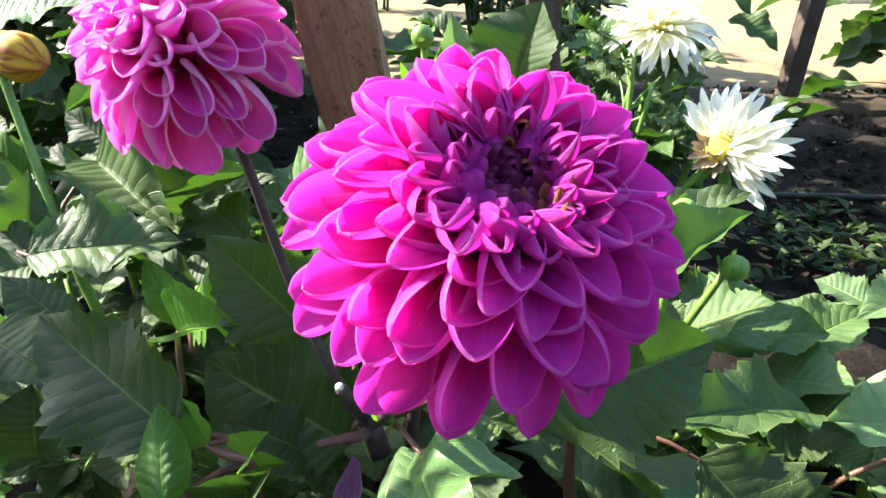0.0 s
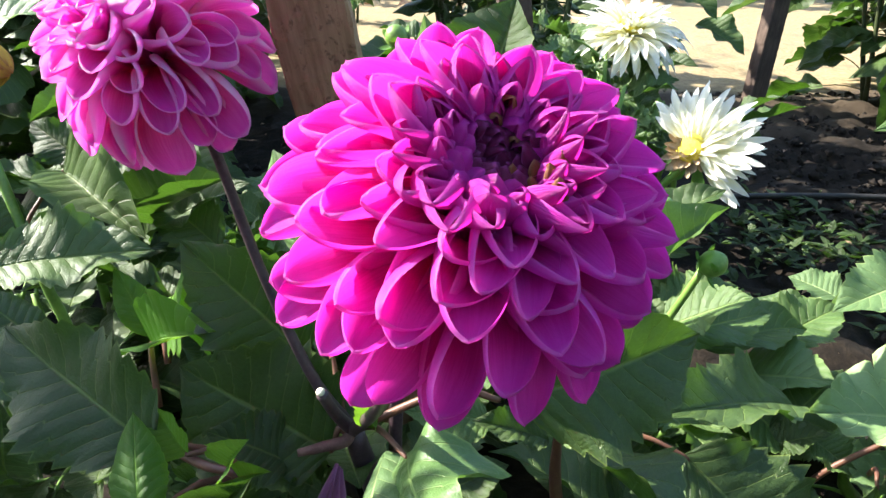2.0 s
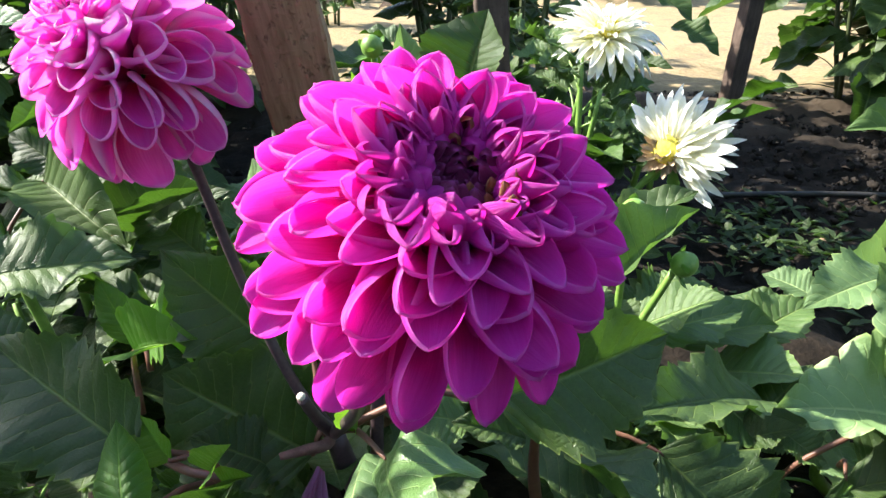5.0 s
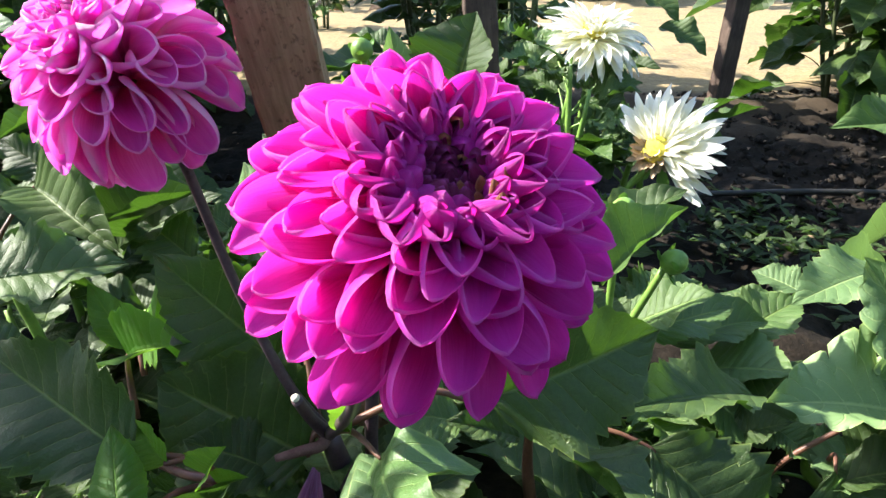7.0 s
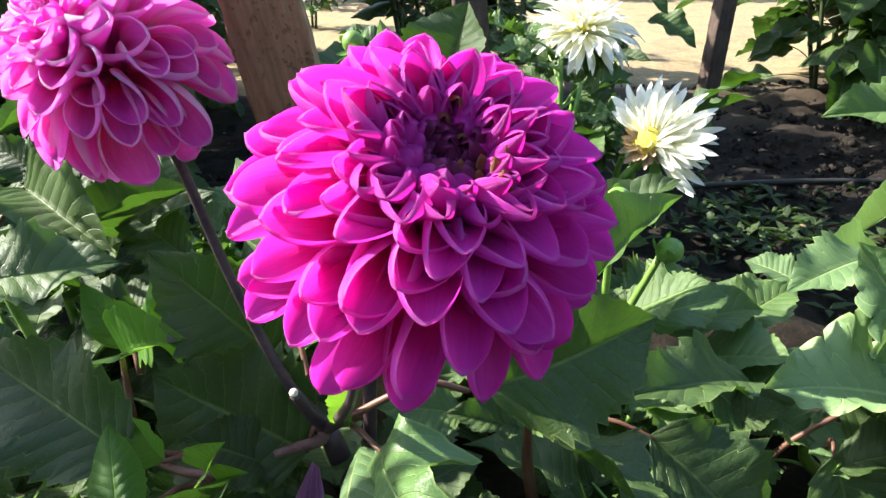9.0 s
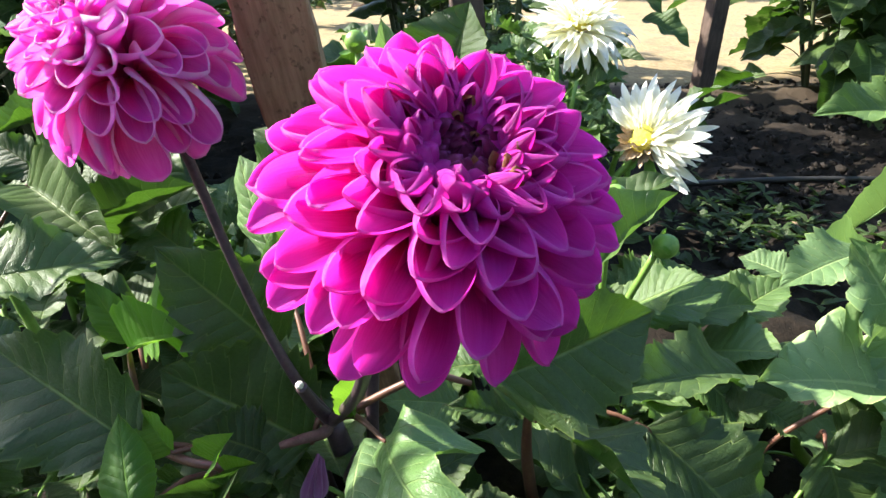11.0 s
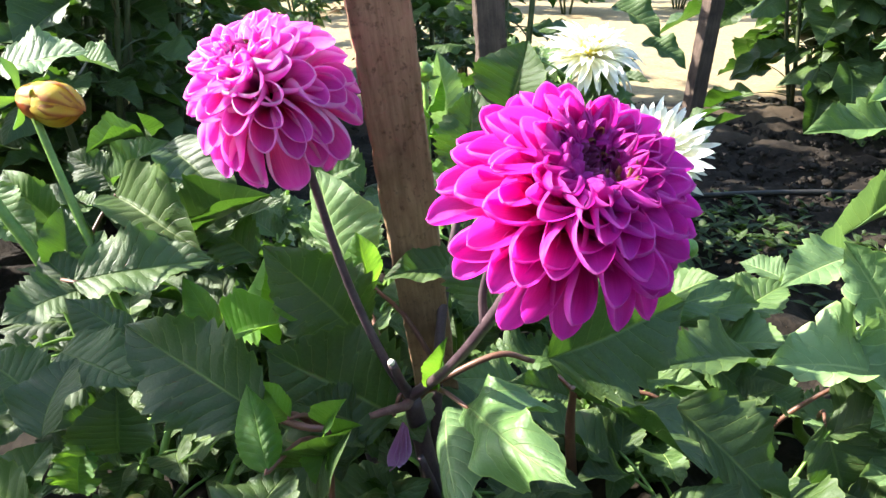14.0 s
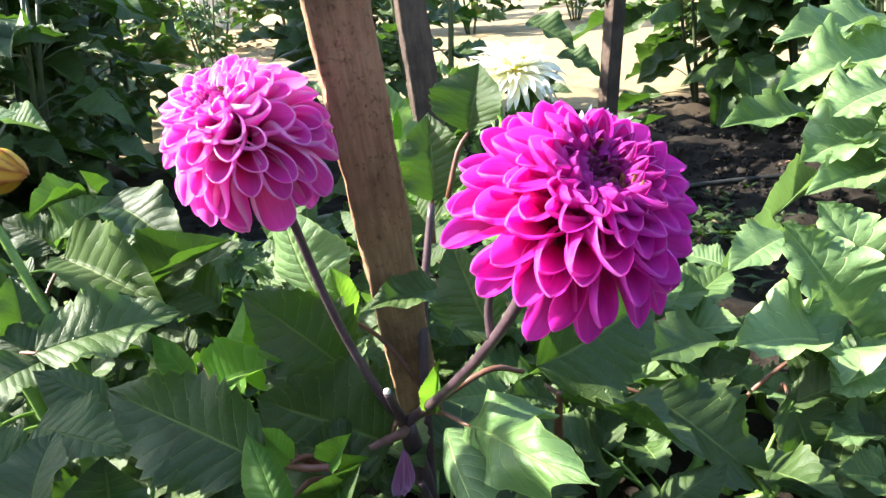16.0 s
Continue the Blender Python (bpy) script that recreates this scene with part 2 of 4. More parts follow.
# ---------------------------------------------------------------- mesh helpers
def mesh_from(name, verts, faces, material, uvs=None, smooth=True):
    me = bpy.data.meshes.new(name)
    me.from_pydata([tuple(p) for p in verts], [], faces)
    if uvs is not None:
        layer = me.uv_layers.new(name="UVMap")
        index = np.empty(len(me.loops), dtype=np.int32)
        me.loops.foreach_get("vertex_index", index)
        layer.data.foreach_set("uv", np.asarray(uvs, dtype=np.float32)[index].ravel())
    if smooth:
        me.polygons.foreach_set("use_smooth", [True] * len(me.polygons))
    me.materials.append(material)
    me.update()
    return me


def child(name, me, parent, m=None, label=""):
    """One mesh object under a thing or a part; m is its pose in the world."""
    ob = new(name, me)
    ob.parent = parent
    if m is not None:
        ob.matrix_basis = m
    return tagged(ob, label)


def thing(name, label, category, group="", kind=""):
    return tagged(new(name), label, category, group, kind)


def grid_faces(rows, cols, closed=False):
    faces = []
    for i in range(rows - 1):
        for j in range(cols if closed else cols - 1):
            k = (j + 1) % cols
            faces.append((i * cols + j, i * cols + k, (i + 1) * cols + k, (i + 1) * cols + j))
    return faces


def smooth_line(points, count):
    """Points along a Catmull-Rom curve through the given ones."""
    p = [Vector(q) for q in points]
    p = [p[0] * 2 - p[1]] + p + [p[-1] * 2 - p[-2]]
    out = []
    spans = len(p) - 3
    for k in range(count):
        s = k / (count - 1) * spans
        i = min(int(s), spans - 1)
        t = s - i
        a, b, c, d = p[i:i + 4]
        out.append(0.5 * (2 * b + (c - a) * t + (2 * a - 5 * b + 4 * c - d) * t * t + (3 * b - a - 3 * c + d) * t ** 3))
    return out


def tube_mesh(name, points, radii, material, sides=10, count=18, rough=0.06, cap=True):
    line = smooth_line(points, count)
    verts, uvs = [], []
    side = Vector((1, 0.13, 0.07))
    for i, p in enumerate(line):
        way = (line[min(i + 1, count - 1)] - line[max(i - 1, 0)]).normalized()
        side = (side - way * side.dot(way)).normalized()
        up = way.cross(side)
        s = i / (count - 1) * (len(radii) - 1)
        k = min(int(s), len(radii) - 2)
        r = radii[k] + (radii[k + 1] - radii[k]) * (s - k)
        for j in range(sides):
            a = 2 * math.pi * j / sides
            rr = r * (1 + rough * noise.noise(p * 90 + Vector((math.cos(a), math.sin(a), 0)) * 1.3))
            verts.append(p + side * (math.cos(a) * rr) + up * (math.sin(a) * rr))
            uvs.append((i / (count - 1), j / sides))
    faces = grid_faces(count, sides, True)
    if cap:
        faces.append(tuple(range(sides))[::-1])
        faces.append(tuple(range((count - 1) * sides, count * sides)))
    return mesh_from(name, verts, faces, material, uvs)


def tube(name, points, radii, material, parent, label="", sides=10, count=18):
    return child(name, tube_mesh(name, points, radii, material, sides, count), parent, None, label)


# ---------------------------------------------------------------- leaves
def leaf_mesh(seed, fold, droop, teeth, tooth, wave, shape, twist, material, per=5, cols=15, cup=0.0, taper=1.05, scallop=0.0):
    """A leaf one long and one wide: y along, x across, z up. shape: where it is widest."""
    rnd = random.Random(seed)
    verts, uvs = [], []
    ph = rnd.uniform(0, 6)
    rows = teeth * per + 1
    depth = [rnd.uniform(0.7, 1.3) for k in range(teeth + 1)]
    for i in range(rows):
        u = i / (rows - 1)
        body = (u ** (shape * 1.15)) * ((1 - u) ** taper)
        peak = ((shape * 1.15) / (shape * 1.15 + taper)) ** (shape * 1.15) * (taper / (shape * 1.15 + taper)) ** taper
        w = 0.5 * body / peak
        saw = (u * teeth) % 1.0
        w *= 1 + tooth * depth[min(teeth, int(u * teeth))] * (saw - 0.45) * (0.4 + 0.6 * math.sin(math.pi * min(1, u * 1.05)))
        w *= 1 + scallop * depth[min(teeth, int(u * teeth))] * (math.sin(math.pi * saw) ** 0.5 - 0.6)
        w = max(w, 0.012)
        bend = 0.10 * math.sin(u * 3.0 + ph) * twist
        for j in range(cols):
            v = -1 + 2 * j / (cols - 1)
            a = abs(v)
            x = v * w
            z = fold * a * w - cup * a * a * w + droop * (u - u * u) * 1.3 + 0.03
            z += wave * a * a * w * math.sin(u * 15 + ph + (2.2 if v > 0 else 0)) + 0.05 * wave * math.sin(u * 7 + v * 2 + ph)
            z += scallop * 0.35 * a ** 4 * w * math.sin(6.28 * saw)
            z += twist * 0.35 * v * w * (u - 0.4)
            rib = (u * 10.0 - a * 1.9) % 1.0
            z += 0.0065 * (math.sin(math.pi * ((rib + 0.5) % 1.0)) - 0.5) * min(1.0, a * 4) * (1 - a ** 3) * min(1.0, 3 * (1 - u)) - 0.008 * max(0.0, 1 - a * 8)
            verts.append((x + bend * u * (1 - u) * 2, u, z - 0.03))
            uvs.append((u, 0.5 + 0.5 * v))
    return mesh_from("leaf", verts, grid_faces(rows, cols), material, uvs)


LEAF_SHAPES = {
    "a": dict(seed=1, fold=0.24, droop=0.15, teeth=13, tooth=0.20, wave=0.12, shape=0.60, twist=0.25),
    "b": dict(seed=2, fold=0.75, droop=0.18, teeth=11, tooth=0.09, wave=0.12, shape=0.66, twist=0.5),
    "c": dict(seed=3, fold=0.35, droop=0.30, teeth=11, tooth=0.09, wave=0.14, shape=0.60, twist=-0.6),
    "d": dict(seed=4, fold=0.10, droop=0.20, teeth=13, tooth=0.07, wave=0.08, shape=0.62, twist=-0.3, cup=0.45),
    "e": dict(seed=5, fold=0.24, droop=0.14, teeth=12, tooth=0.16, wave=0.22, shape=0.56, twist=0.35, per=6, taper=0.90, scallop=0.20),
    "f": dict(seed=6, fold=0.10, droop=0.26, teeth=9, tooth=0.12, wave=0.30, shape=0.62, twist=0.8, cup=0.35, taper=1.30),
    "g": dict(seed=7, fold=0.42, droop=0.36, teeth=13, tooth=0.14, wave=0.12, shape=0.62, twist=0.1),
}
LEAF_CACHE = {}


def leaf_shape(kind, material, light=False):
    key = (kind, material.name, light)
    if key not in LEAF_CACHE:
        size = dict(per=3, cols=5) if light else {}
        LEAF_CACHE[key] = leaf_mesh(material=material, **{**LEAF_SHAPES[kind], **size})
    return LEAF_CACHE[key]


def leaf_pose(base, tip, width, normal):
    base, tip = Vector(base), Vector(tip)
    y = tip - base
    length = y.length
    y.normalize()
    z = Vector(normal) - y * Vector(normal).dot(y)
    z.normalize()
    x = y.cross(z)
    m = Matrix((x, y, z)).transposed().to_4x4()
    return Matrix.Translation(base) @ m @ Matrix.Diagonal((width, length, length, 1))


def leaf(plant, base, tip, width, kind, normal, material, stalk=None, label=""):
    ob = child("leaf", leaf_shape(kind, material), plant, leaf_pose(base, tip, width, normal), label)
    if stalk is not None:
        a, b = Vector(stalk), Vector(base)
        inner = b.lerp(Vector(tip), 0.04)
        middle = a.lerp(b, 0.5) + Vector((0, 0, 0.012))
        tube("leaf_stalk", [a, middle, b, inner], [0.0026, 0.0022, 0.0016, 0.0008], MAT_STALK, plant, "", 7, 10)
    return ob


def spray(plant, base, way, size, rnd, material, light=True, kinds="aacdg", stalks=None, hang=0.0):
    """A stalk with three leaflets, as a dahlia bears them."""
    base, way = Vector(base), Vector(way).normalized()
    side = way.cross(Vector((0, 0, 1)))
    side = side.normalized() if side.length > 0.05 else Vector((1, 0, 0))
    up = side.cross(way).normalized()
    end = base + way * size * 0.75
    tube("leaf_stalk", [base, base.lerp(end, 0.5) + Vector((0, 0, 0.06 * size)), end], [0.0022, 0.0018, 0.0012], stalks or MAT_GREENSTEM, plant, "", 5, 6)
    for k, share in ((0, 1.0), (1, 0.72), (-1, 0.72)):
        if k and rnd.random() < 0.25:
            continue
        start = end if not k else base.lerp(end, 0.78)
        d = (way + side * k * rnd.uniform(0.7, 1.2) - Vector((0, 0, rnd.uniform(0.0, 0.35) + hang))).normalized()
        length = size * share * rnd.uniform(0.85, 1.2)
        normal = (up + Vector((rnd.uniform(-0.4, 0.4), rnd.uniform(-0.5, 0.2), 0.3))).normalized()
        child("leaf", leaf_shape(rnd.choice(kinds), material, light), plant,
              leaf_pose(start, start + d * length, length * rnd.uniform(0.5, 0.68), normal))


def joined_leaves(poses, kind, material):
    """Many leaves as one mesh, where nobody could tell them apart."""
    src = leaf_shape(kind, material, True)
    n = len(src.vertices)
    co = np.empty(n * 3)
    src.vertices.foreach_get("co", co)
    co = np.c_[co.reshape(-1, 3), np.ones(n)]
    uv = np.empty(len(src.loops) * 2)
    src.uv_layers[0].data.foreach_get("uv", uv)
    face = np.array([tuple(p.vertices) for p in src.polygons])
    verts = np.concatenate([co @ np.array(m).T for m in poses])[:, :3]
    faces = np.concatenate([face + k * n for k in range(len(poses))])
    me = bpy.data.meshes.new("foliage")
    me.from_pydata(verts.tolist(), [], faces.tolist())
    me.uv_layers.new(name="UVMap").data.foreach_set("uv", np.tile(uv, len(poses)).astype(np.float32))
    me.polygons.foreach_set("use_smooth", [True] * len(me.polygons))
    me.materials.append(material)
    return me


def far_bush(plant, x, y, height, radius, leaves, size, seed, material):
    """A bush far off or out of view: stems, and its leaves joined."""
    rnd = random.Random(seed)
    poses = []
    for k in range(5):
        a = k * 1.257 + rnd.random()
        top = Vector((x + math.cos(a) * radius * 0.5, y + math.sin(a) * radius * 0.5, height * rnd.uniform(0.8, 1.0)))
        tube("stem", [(x + math.cos(a) * 0.03, y + math.sin(a) * 0.03, -0.01), top], [0.009, 0.004], MAT_ROWSTEM, plant, "", 6, 5)
    for k in range(leaves):
        h = height * rnd.uniform(0.1, 1.02)
        a = rnd.uniform(0, 6.28)
        r = radius * rnd.uniform(0.2, 1.0) ** 0.6 * (1.1 - 0.4 * abs(h / height - 0.45))
        base = Vector((x + r * 0.6 * math.cos(a), y + r * 0.6 * math.sin(a), h))
        way = Vector((math.cos(a + rnd.uniform(-0.7, 0.7)), math.sin(a + rnd.uniform(-0.7, 0.7)), rnd.uniform(-0.5, 0.4))).normalized()
        length = size * rnd.uniform(0.7, 1.25)
        poses.append(leaf_pose(base, base + way * length, length * rnd.uniform(0.5, 0.66), (rnd.uniform(-0.5, 0.5), rnd.uniform(-0.6, 0.2), 1)))
    tagged(child("foliage", joined_leaves(poses, rnd.choice("acg"), material), plant), kind="stuff")


def bush(plant, x, y, height, radius, sprays, size, seed, material, low=0.25, stems=3, stem_material=None, hang=0.0):
    """Upright stems with sprays of leaves all the way up."""
    rnd = random.Random(seed)
    lines = []
    for k in range(stems):
        a = rnd.uniform(0, 6.28)
        top = Vector((x + math.cos(a) * radius * 0.5, y + math.sin(a) * radius * 0.5, height * rnd.uniform(0.8, 1.0)))
        foot = Vector((x + math.cos(a) * 0.03, y + math.sin(a) * 0.03, -0.01))
        mid = foot.lerp(top, 0.5) + Vector((rnd.uniform(-0.02, 0.02), rnd.uniform(-0.02, 0.02), 0))
        tube("stem", [foot, mid, top], [0.008, 0.006, 0.003], stem_material or MAT_GREENSTEM, plant, "", 7, 9)
        lines.append(smooth_line([foot, mid, top], 20))
    for k in range(sprays):
        line = rnd.choice(lines)
        s = rnd.uniform(low, 1.0)
        p = line[min(19, int(s * 19))]
        a = k * 2.399 + rnd.uniform(-0.5, 0.5)
        reach = radius * rnd.uniform(0.5, 1.1) / max(size, 0.01)
        way = Vector((math.cos(a), math.sin(a), rnd.uniform(0.0, 0.7) * (0.5 + s)))
        spray(plant, p, way, size * rnd.uniform(0.75, 1.2), rnd, material, kinds="eeeeg" if material in (MAT_PALE, MAT_MID) else "aacdg", stalks=MAT_ROWSTEM if stem_material == MAT_ROWSTEM else None, hang=hang)


# ---------------------------------------------------------------- flowers
def petal_section(roll, cols):
    """Points across a petal of half width one: its floor is flat, its margins roll in."""
    out = []
    for j in range(cols):
        v = -1 + 2 * j / (cols - 1)
        v = math.copysign(abs(v) ** 0.75, v)
        x = z = 0.0
        for k in range(12):
            b = (k + 0.5) / 12 * abs(v)
            turn = roll * (0.72 * b + 0.75 * b ** 5)
            x += math.cos(turn) * abs(v) / 12
            z += math.sin(turn) * abs(v) / 12 * 1.1
        out.append((v, math.copysign(x, v), z))
    return out


def petal_mesh(seed, ratio, roll_base, roll_tip, bow, lip, point, material, rows=18, cols=11, full=(0.58, 2.2)):
    """A petal one long: y outwards, z towards the flower's axis. roll: half the angle its cross section is rolled to, in radians."""
    rnd = random.Random(seed)
    verts, uvs = [], []
    skew = rnd.uniform(-0.06, 0.06)
    lean = rnd.uniform(-0.25, 0.25)
    for i in range(rows):
        u = i / (rows - 1)
        s = 1 - (1 - u) ** 1.9 if u > 0.4 else u * (1 - 0.6 ** 1.9) / 0.4
        grow = 0.26 + 0.74 * math.sin(min(1.0, s / 0.74) * math.pi / 2) ** 1.5
        t = max(0.0, (s - full[0]) / (1 - full[0]))
        end = (1 - t ** full[1]) ** point
        w = max(0.5 * ratio * grow * end, 0.003)
        roll = roll_base + (roll_tip - roll_base) * min(1, s / 0.8)
        roll *= 1 - 0.5 * max(0.0, (s - 0.55) / 0.45) ** 1.3
        across = petal_section(roll, cols)
        rim = 0.5 * ratio * across[-1][2] * 0.3
        z0 = bow * math.sin(math.pi * min(1, s * 0.95)) + lip * (max(0, s - 0.72) / 0.28) ** 2 + rim * (1 - end)
        for v, cx, cz in across:
            x = w * cx
            z = w * cz * (1 + lean * v)
            z += 0.05 * w * math.sin(v * 5 + u * 6 + seed)
            y = s + 0.012 * (1 - abs(v)) ** 2 * t * t
            verts.append((x + skew * s * s, y, z0 + z))
            uvs.append((s, 0.5 + 0.5 * v))
    return mesh_from("petal", verts, grid_faces(rows, cols), material, uvs)


def axis_frame(axis):
    n = Vector(axis).normalized()
    x = n.cross(Vector((0, 0, 1)))
    x = x.normalized() if x.length > 0.05 else Vector((1, 0, 0))
    return n, x, n.cross(x)


def petal_pose(centre, axes, polar, around, length, start, tip_turn=0.0, width=1.0):
    n, ex, ey = axes
    radial = ex * math.cos(around) + ey * math.sin(around)
    d = n * math.cos(polar) + radial * math.sin(polar)
    z = n * math.sin(polar) - radial * math.cos(polar)
    x = d.cross(z)
    m = Matrix((x, d, z)).transposed().to_4x4()
    return Matrix.Translation(Vector(centre) + d * start) @ m @ Matrix.Rotation(tip_turn, 4, "Y") @ Matrix.Diagonal((length * width, length, length, 1))


def petal_between(centre, axes, around, foot, tip, turn):
    """foot and tip: distance from the axis and height along it."""
    n, ex, ey = axes
    radial = ex * math.cos(around) + ey * math.sin(around)
    a = Vector(centre) + radial * foot[0] + n * foot[1]
    b = Vector(centre) + radial * tip[0] + n * tip[1]
    d = b - a
    length = d.length
    d.normalize()
    polar = math.atan2(tip[0] - foot[0], tip[1] - foot[1])
    z = n * math.sin(polar) - radial * math.cos(polar)
    m = Matrix((d.cross(z), d, z)).transposed().to_4x4()
    return Matrix.Translation(a) @ m @ Matrix.Rotation(turn, 4, "Y") @ Matrix.Diagonal((length, length, length, 1))


def along_profile(profile, s):
    """The point at the share s of the way along a chain of (share, radius, height)."""
    for (s0, r0, h0), (s1, r1, h1) in zip(profile, profile[1:]):
        if s <= s1:
            k = (s - s0) / (s1 - s0)
            return r0 + (r1 - r0) * k, h0 + (h1 - h0) * k
    return profile[-1][1:]


def boat_section(turn, cols, lean):
    """Points across a petal of half width one, whose margins turn up by the angle given, in radians."""
    out = []
    for j in range(cols):
        v = -1 + 2 * j / (cols - 1)
        v = math.copysign(abs(v) ** 0.8, v)
        side = turn * (1 + lean * math.copysign(1, v))
        x = z = 0.0
        for k in range(14):
            b = (k + 0.5) / 14 * abs(v)
            bend = side * (0.70 * b + 0.30 * b ** 4)
            x += math.cos(bend) * abs(v) / 14
            z += math.sin(bend) * abs(v) / 14
        out.append((v, math.copysign(x, v), z))
    return out


def ray_petal(seed, ratio, turns, bow, lip, sharp, material, rows=20, cols=13, belly=0.60):
    """A boat-shaped petal one long: y outwards, z towards the flower's axis. turns: how far its margins turn up at the foot, the middle and the tip."""
    rnd = random.Random(seed)
    skew, lean, ripple = rnd.uniform(-0.07, 0.07), rnd.uniform(-0.22, 0.22), rnd.uniform(0.3, 1.0)
    phase = rnd.uniform(0, 6.28)
    verts, uvs = [], []
    for i in range(rows):
        u = i / (rows - 1)
        s = 1 - (1 - u) ** 1.7
        if s < belly:
            width = 0.30 + 0.70 * math.sin(s / belly * math.pi / 2) ** 1.3
        else:
            width = (1 - ((s - belly) / (1 - belly)) ** 2.3) ** sharp
        w = max(0.5 * ratio * width, 0.004)
        k = s * 2
        turn = turns[0] + (turns[1] - turns[0]) * k if k < 1 else turns[1] + (turns[2] - turns[1]) * (k - 1) ** 1.6
        section = boat_section(turn, cols, lean)
        z0 = bow * math.sin(math.pi * min(1.0, s * 0.96)) + lip * max(0.0, (s - 0.65) / 0.35) ** 2
        z0 += 0.5 * ratio * 0.30 * (1 - width) * (1 if s > belly else 0)
        for v, cx, cz in section:
            wave = 0.05 * ripple * w * math.sin(7 * s + 2.4 * v + phase) + 0.030 * w * math.cos(v * 9 + phase) * s
            verts.append((w * cx + skew * s * s, s - 0.02 * abs(v) * s, z0 + w * cz + wave))
            uvs.append((s, 0.5 + 0.5 * v))
    return mesh_from("petal", verts, grid_faces(rows, cols), material, uvs)


def dahlia_head(plant, centre, axis, profile, petals, seed, material, label, zones, ratios, spin=0.0, way=1.0, bow=0.20, open_turn=2.2, eye=0.008, sharp=0.50, inner=None, heart=None, curl=0.0):
    """A double dahlia: petals in a golden spiral. profile: where the tips lie, from the eye to the back, by share of the spiral.
    zones: the shares up to which they are closed eye florets, then petals that open step by step; the rest are open boats. ratios: their widths for a length of one."""
    rnd = random.Random(seed)
    flower = tagged(new("flower"), label)
    flower.parent = plant
    axes = axis_frame(axis)
    many = range(9)
    boats = [ray_petal(10 + k, ratios[2] * rnd.uniform(0.88, 1.12), (2.8, open_turn * rnd.uniform(0.95, 1.25), rnd.uniform(1.5, 2.2)), bow * rnd.uniform(0.7, 1.3), rnd.uniform(-0.05, 0.06), sharp * rnd.uniform(0.9, 1.12), material) for k in many]
    stages = []
    for k in range(6):
        q = k / 5
        paint = inner or material if q < 0.7 else material
        shut = curl * (1 - q * q)
        stages.append([ray_petal(30 + 7 * k + j, (ratios[1] + (ratios[2] - ratios[1]) * q) * rnd.uniform(0.88, 1.12),
                                 (3.0 + shut, 3.0 + shut + (open_turn * 1.1 - 3.0) * q ** 2.2 + rnd.uniform(-0.15, 0.15), 3.0 + shut * 0.5 - 1.0 * q + rnd.uniform(-0.4, 0.15)),
                                 bow * (0.2 + 0.8 * q) * rnd.uniform(0.8, 1.25), rnd.uniform(-0.14, 0.03), sharp * (1.6 - 0.6 * q), paint, 16, 13, 0.58) for j in range(4)])
    floret = [ray_petal(70 + k, ratios[0] * rnd.uniform(0.9, 1.1), (2.8, 2.9, 2.9), rnd.uniform(-0.16, -0.06), 0.0, 0.95, heart or MAT_EYE, 10, 9, 0.5) for k in range(4)]
    outer_floret = [ray_petal(75 + k, ratios[0] * rnd.uniform(1.0, 1.2), (2.8, 2.9, 2.8), rnd.uniform(-0.14, -0.05), 0.02, 0.9, inner or material, 12, 9, 0.5) for k in range(4)]
    golden = [ray_petal(80 + k, ratios[0] * 0.55, (2.8, 2.8, 2.8), -0.08, 0.0, 0.8, MAT_GOLD, 9, 7) for k in range(2)]
    florets, opened = zones
    deep = profile[0][2] - 0.010
    child("flower_core", ellipsoid_mesh("flower_core", 0.015, 0.015, deep * 0.52, MAT_EYE), flower, turned(Vector(centre) + axes[0] * deep * 0.46, axis))
    for i in range(petals):
        s = (i + 0.5) / petals
        around = way * i * 2.39996 + rnd.uniform(-0.09, 0.09) + spin
        r, h = along_profile(profile, s)
        k = rnd.uniform(0.955, 1.035)
        tip = (r * k + 0.0004, h * k + rnd.uniform(-0.0015, 0.0015))
        foot = (min(0.011, r * 0.5), 0.006 - 0.014 * max(0.0, s - 0.4))
        if s < florets:
            q = s / florets
            foot = (r + 0.0045 + 0.0035 * q, h - eye * (1.0 + 0.7 * q))
            side = -math.cos(around)
            kinds, name = (golden if q > 0.3 and side > 0.2 and rnd.random() < 0.5 else outer_floret if q > 0.62 else floret), "floret"
        elif s < opened:
            q = (s - florets) / (opened - florets)
            low = max(0.0, 1 - 1.6 * q)
            foot = (foot[0] + (r * 1.05 - foot[0]) * low, foot[1] + (h - 0.020 - foot[1]) * low)
            kinds, name = stages[min(5, int(q * 6))], "petal"
        else:
            kinds, name = boats, "petal"
        child(name, rnd.choice(kinds), flower, petal_between(centre, axes, around, foot, tip, rnd.uniform(-0.5, 0.5)))
    return flower


def ellipsoid_mesh(name, rx, ry, rz, material, rings=10, sides=14, lumps=0.04):
    verts, uvs = [], []
    for i in range(rings + 1):
        a = math.pi * i / rings
        for j in range(sides):
            b = 2 * math.pi * j / sides
            r = 1 + lumps * noise.noise(Vector((math.sin(a) * math.cos(b), math.sin(a) * math.sin(b), math.cos(a))) * 2.2)
            verts.append((rx * r * math.sin(a) * math.cos(b), ry * r * math.sin(a) * math.sin(b), rz * r * math.cos(a)))
            uvs.append((i / rings, j / sides))
    return mesh_from(name, verts, grid_faces(rings + 1, sides, True), material, uvs)


def turned(centre, axis):
    """A pose whose z points along the axis."""
    n, ex, ey = axis_frame(axis)
    return Matrix.Translation(Vector(centre)) @ Matrix((ex, ey, n)).transposed().to_4x4()


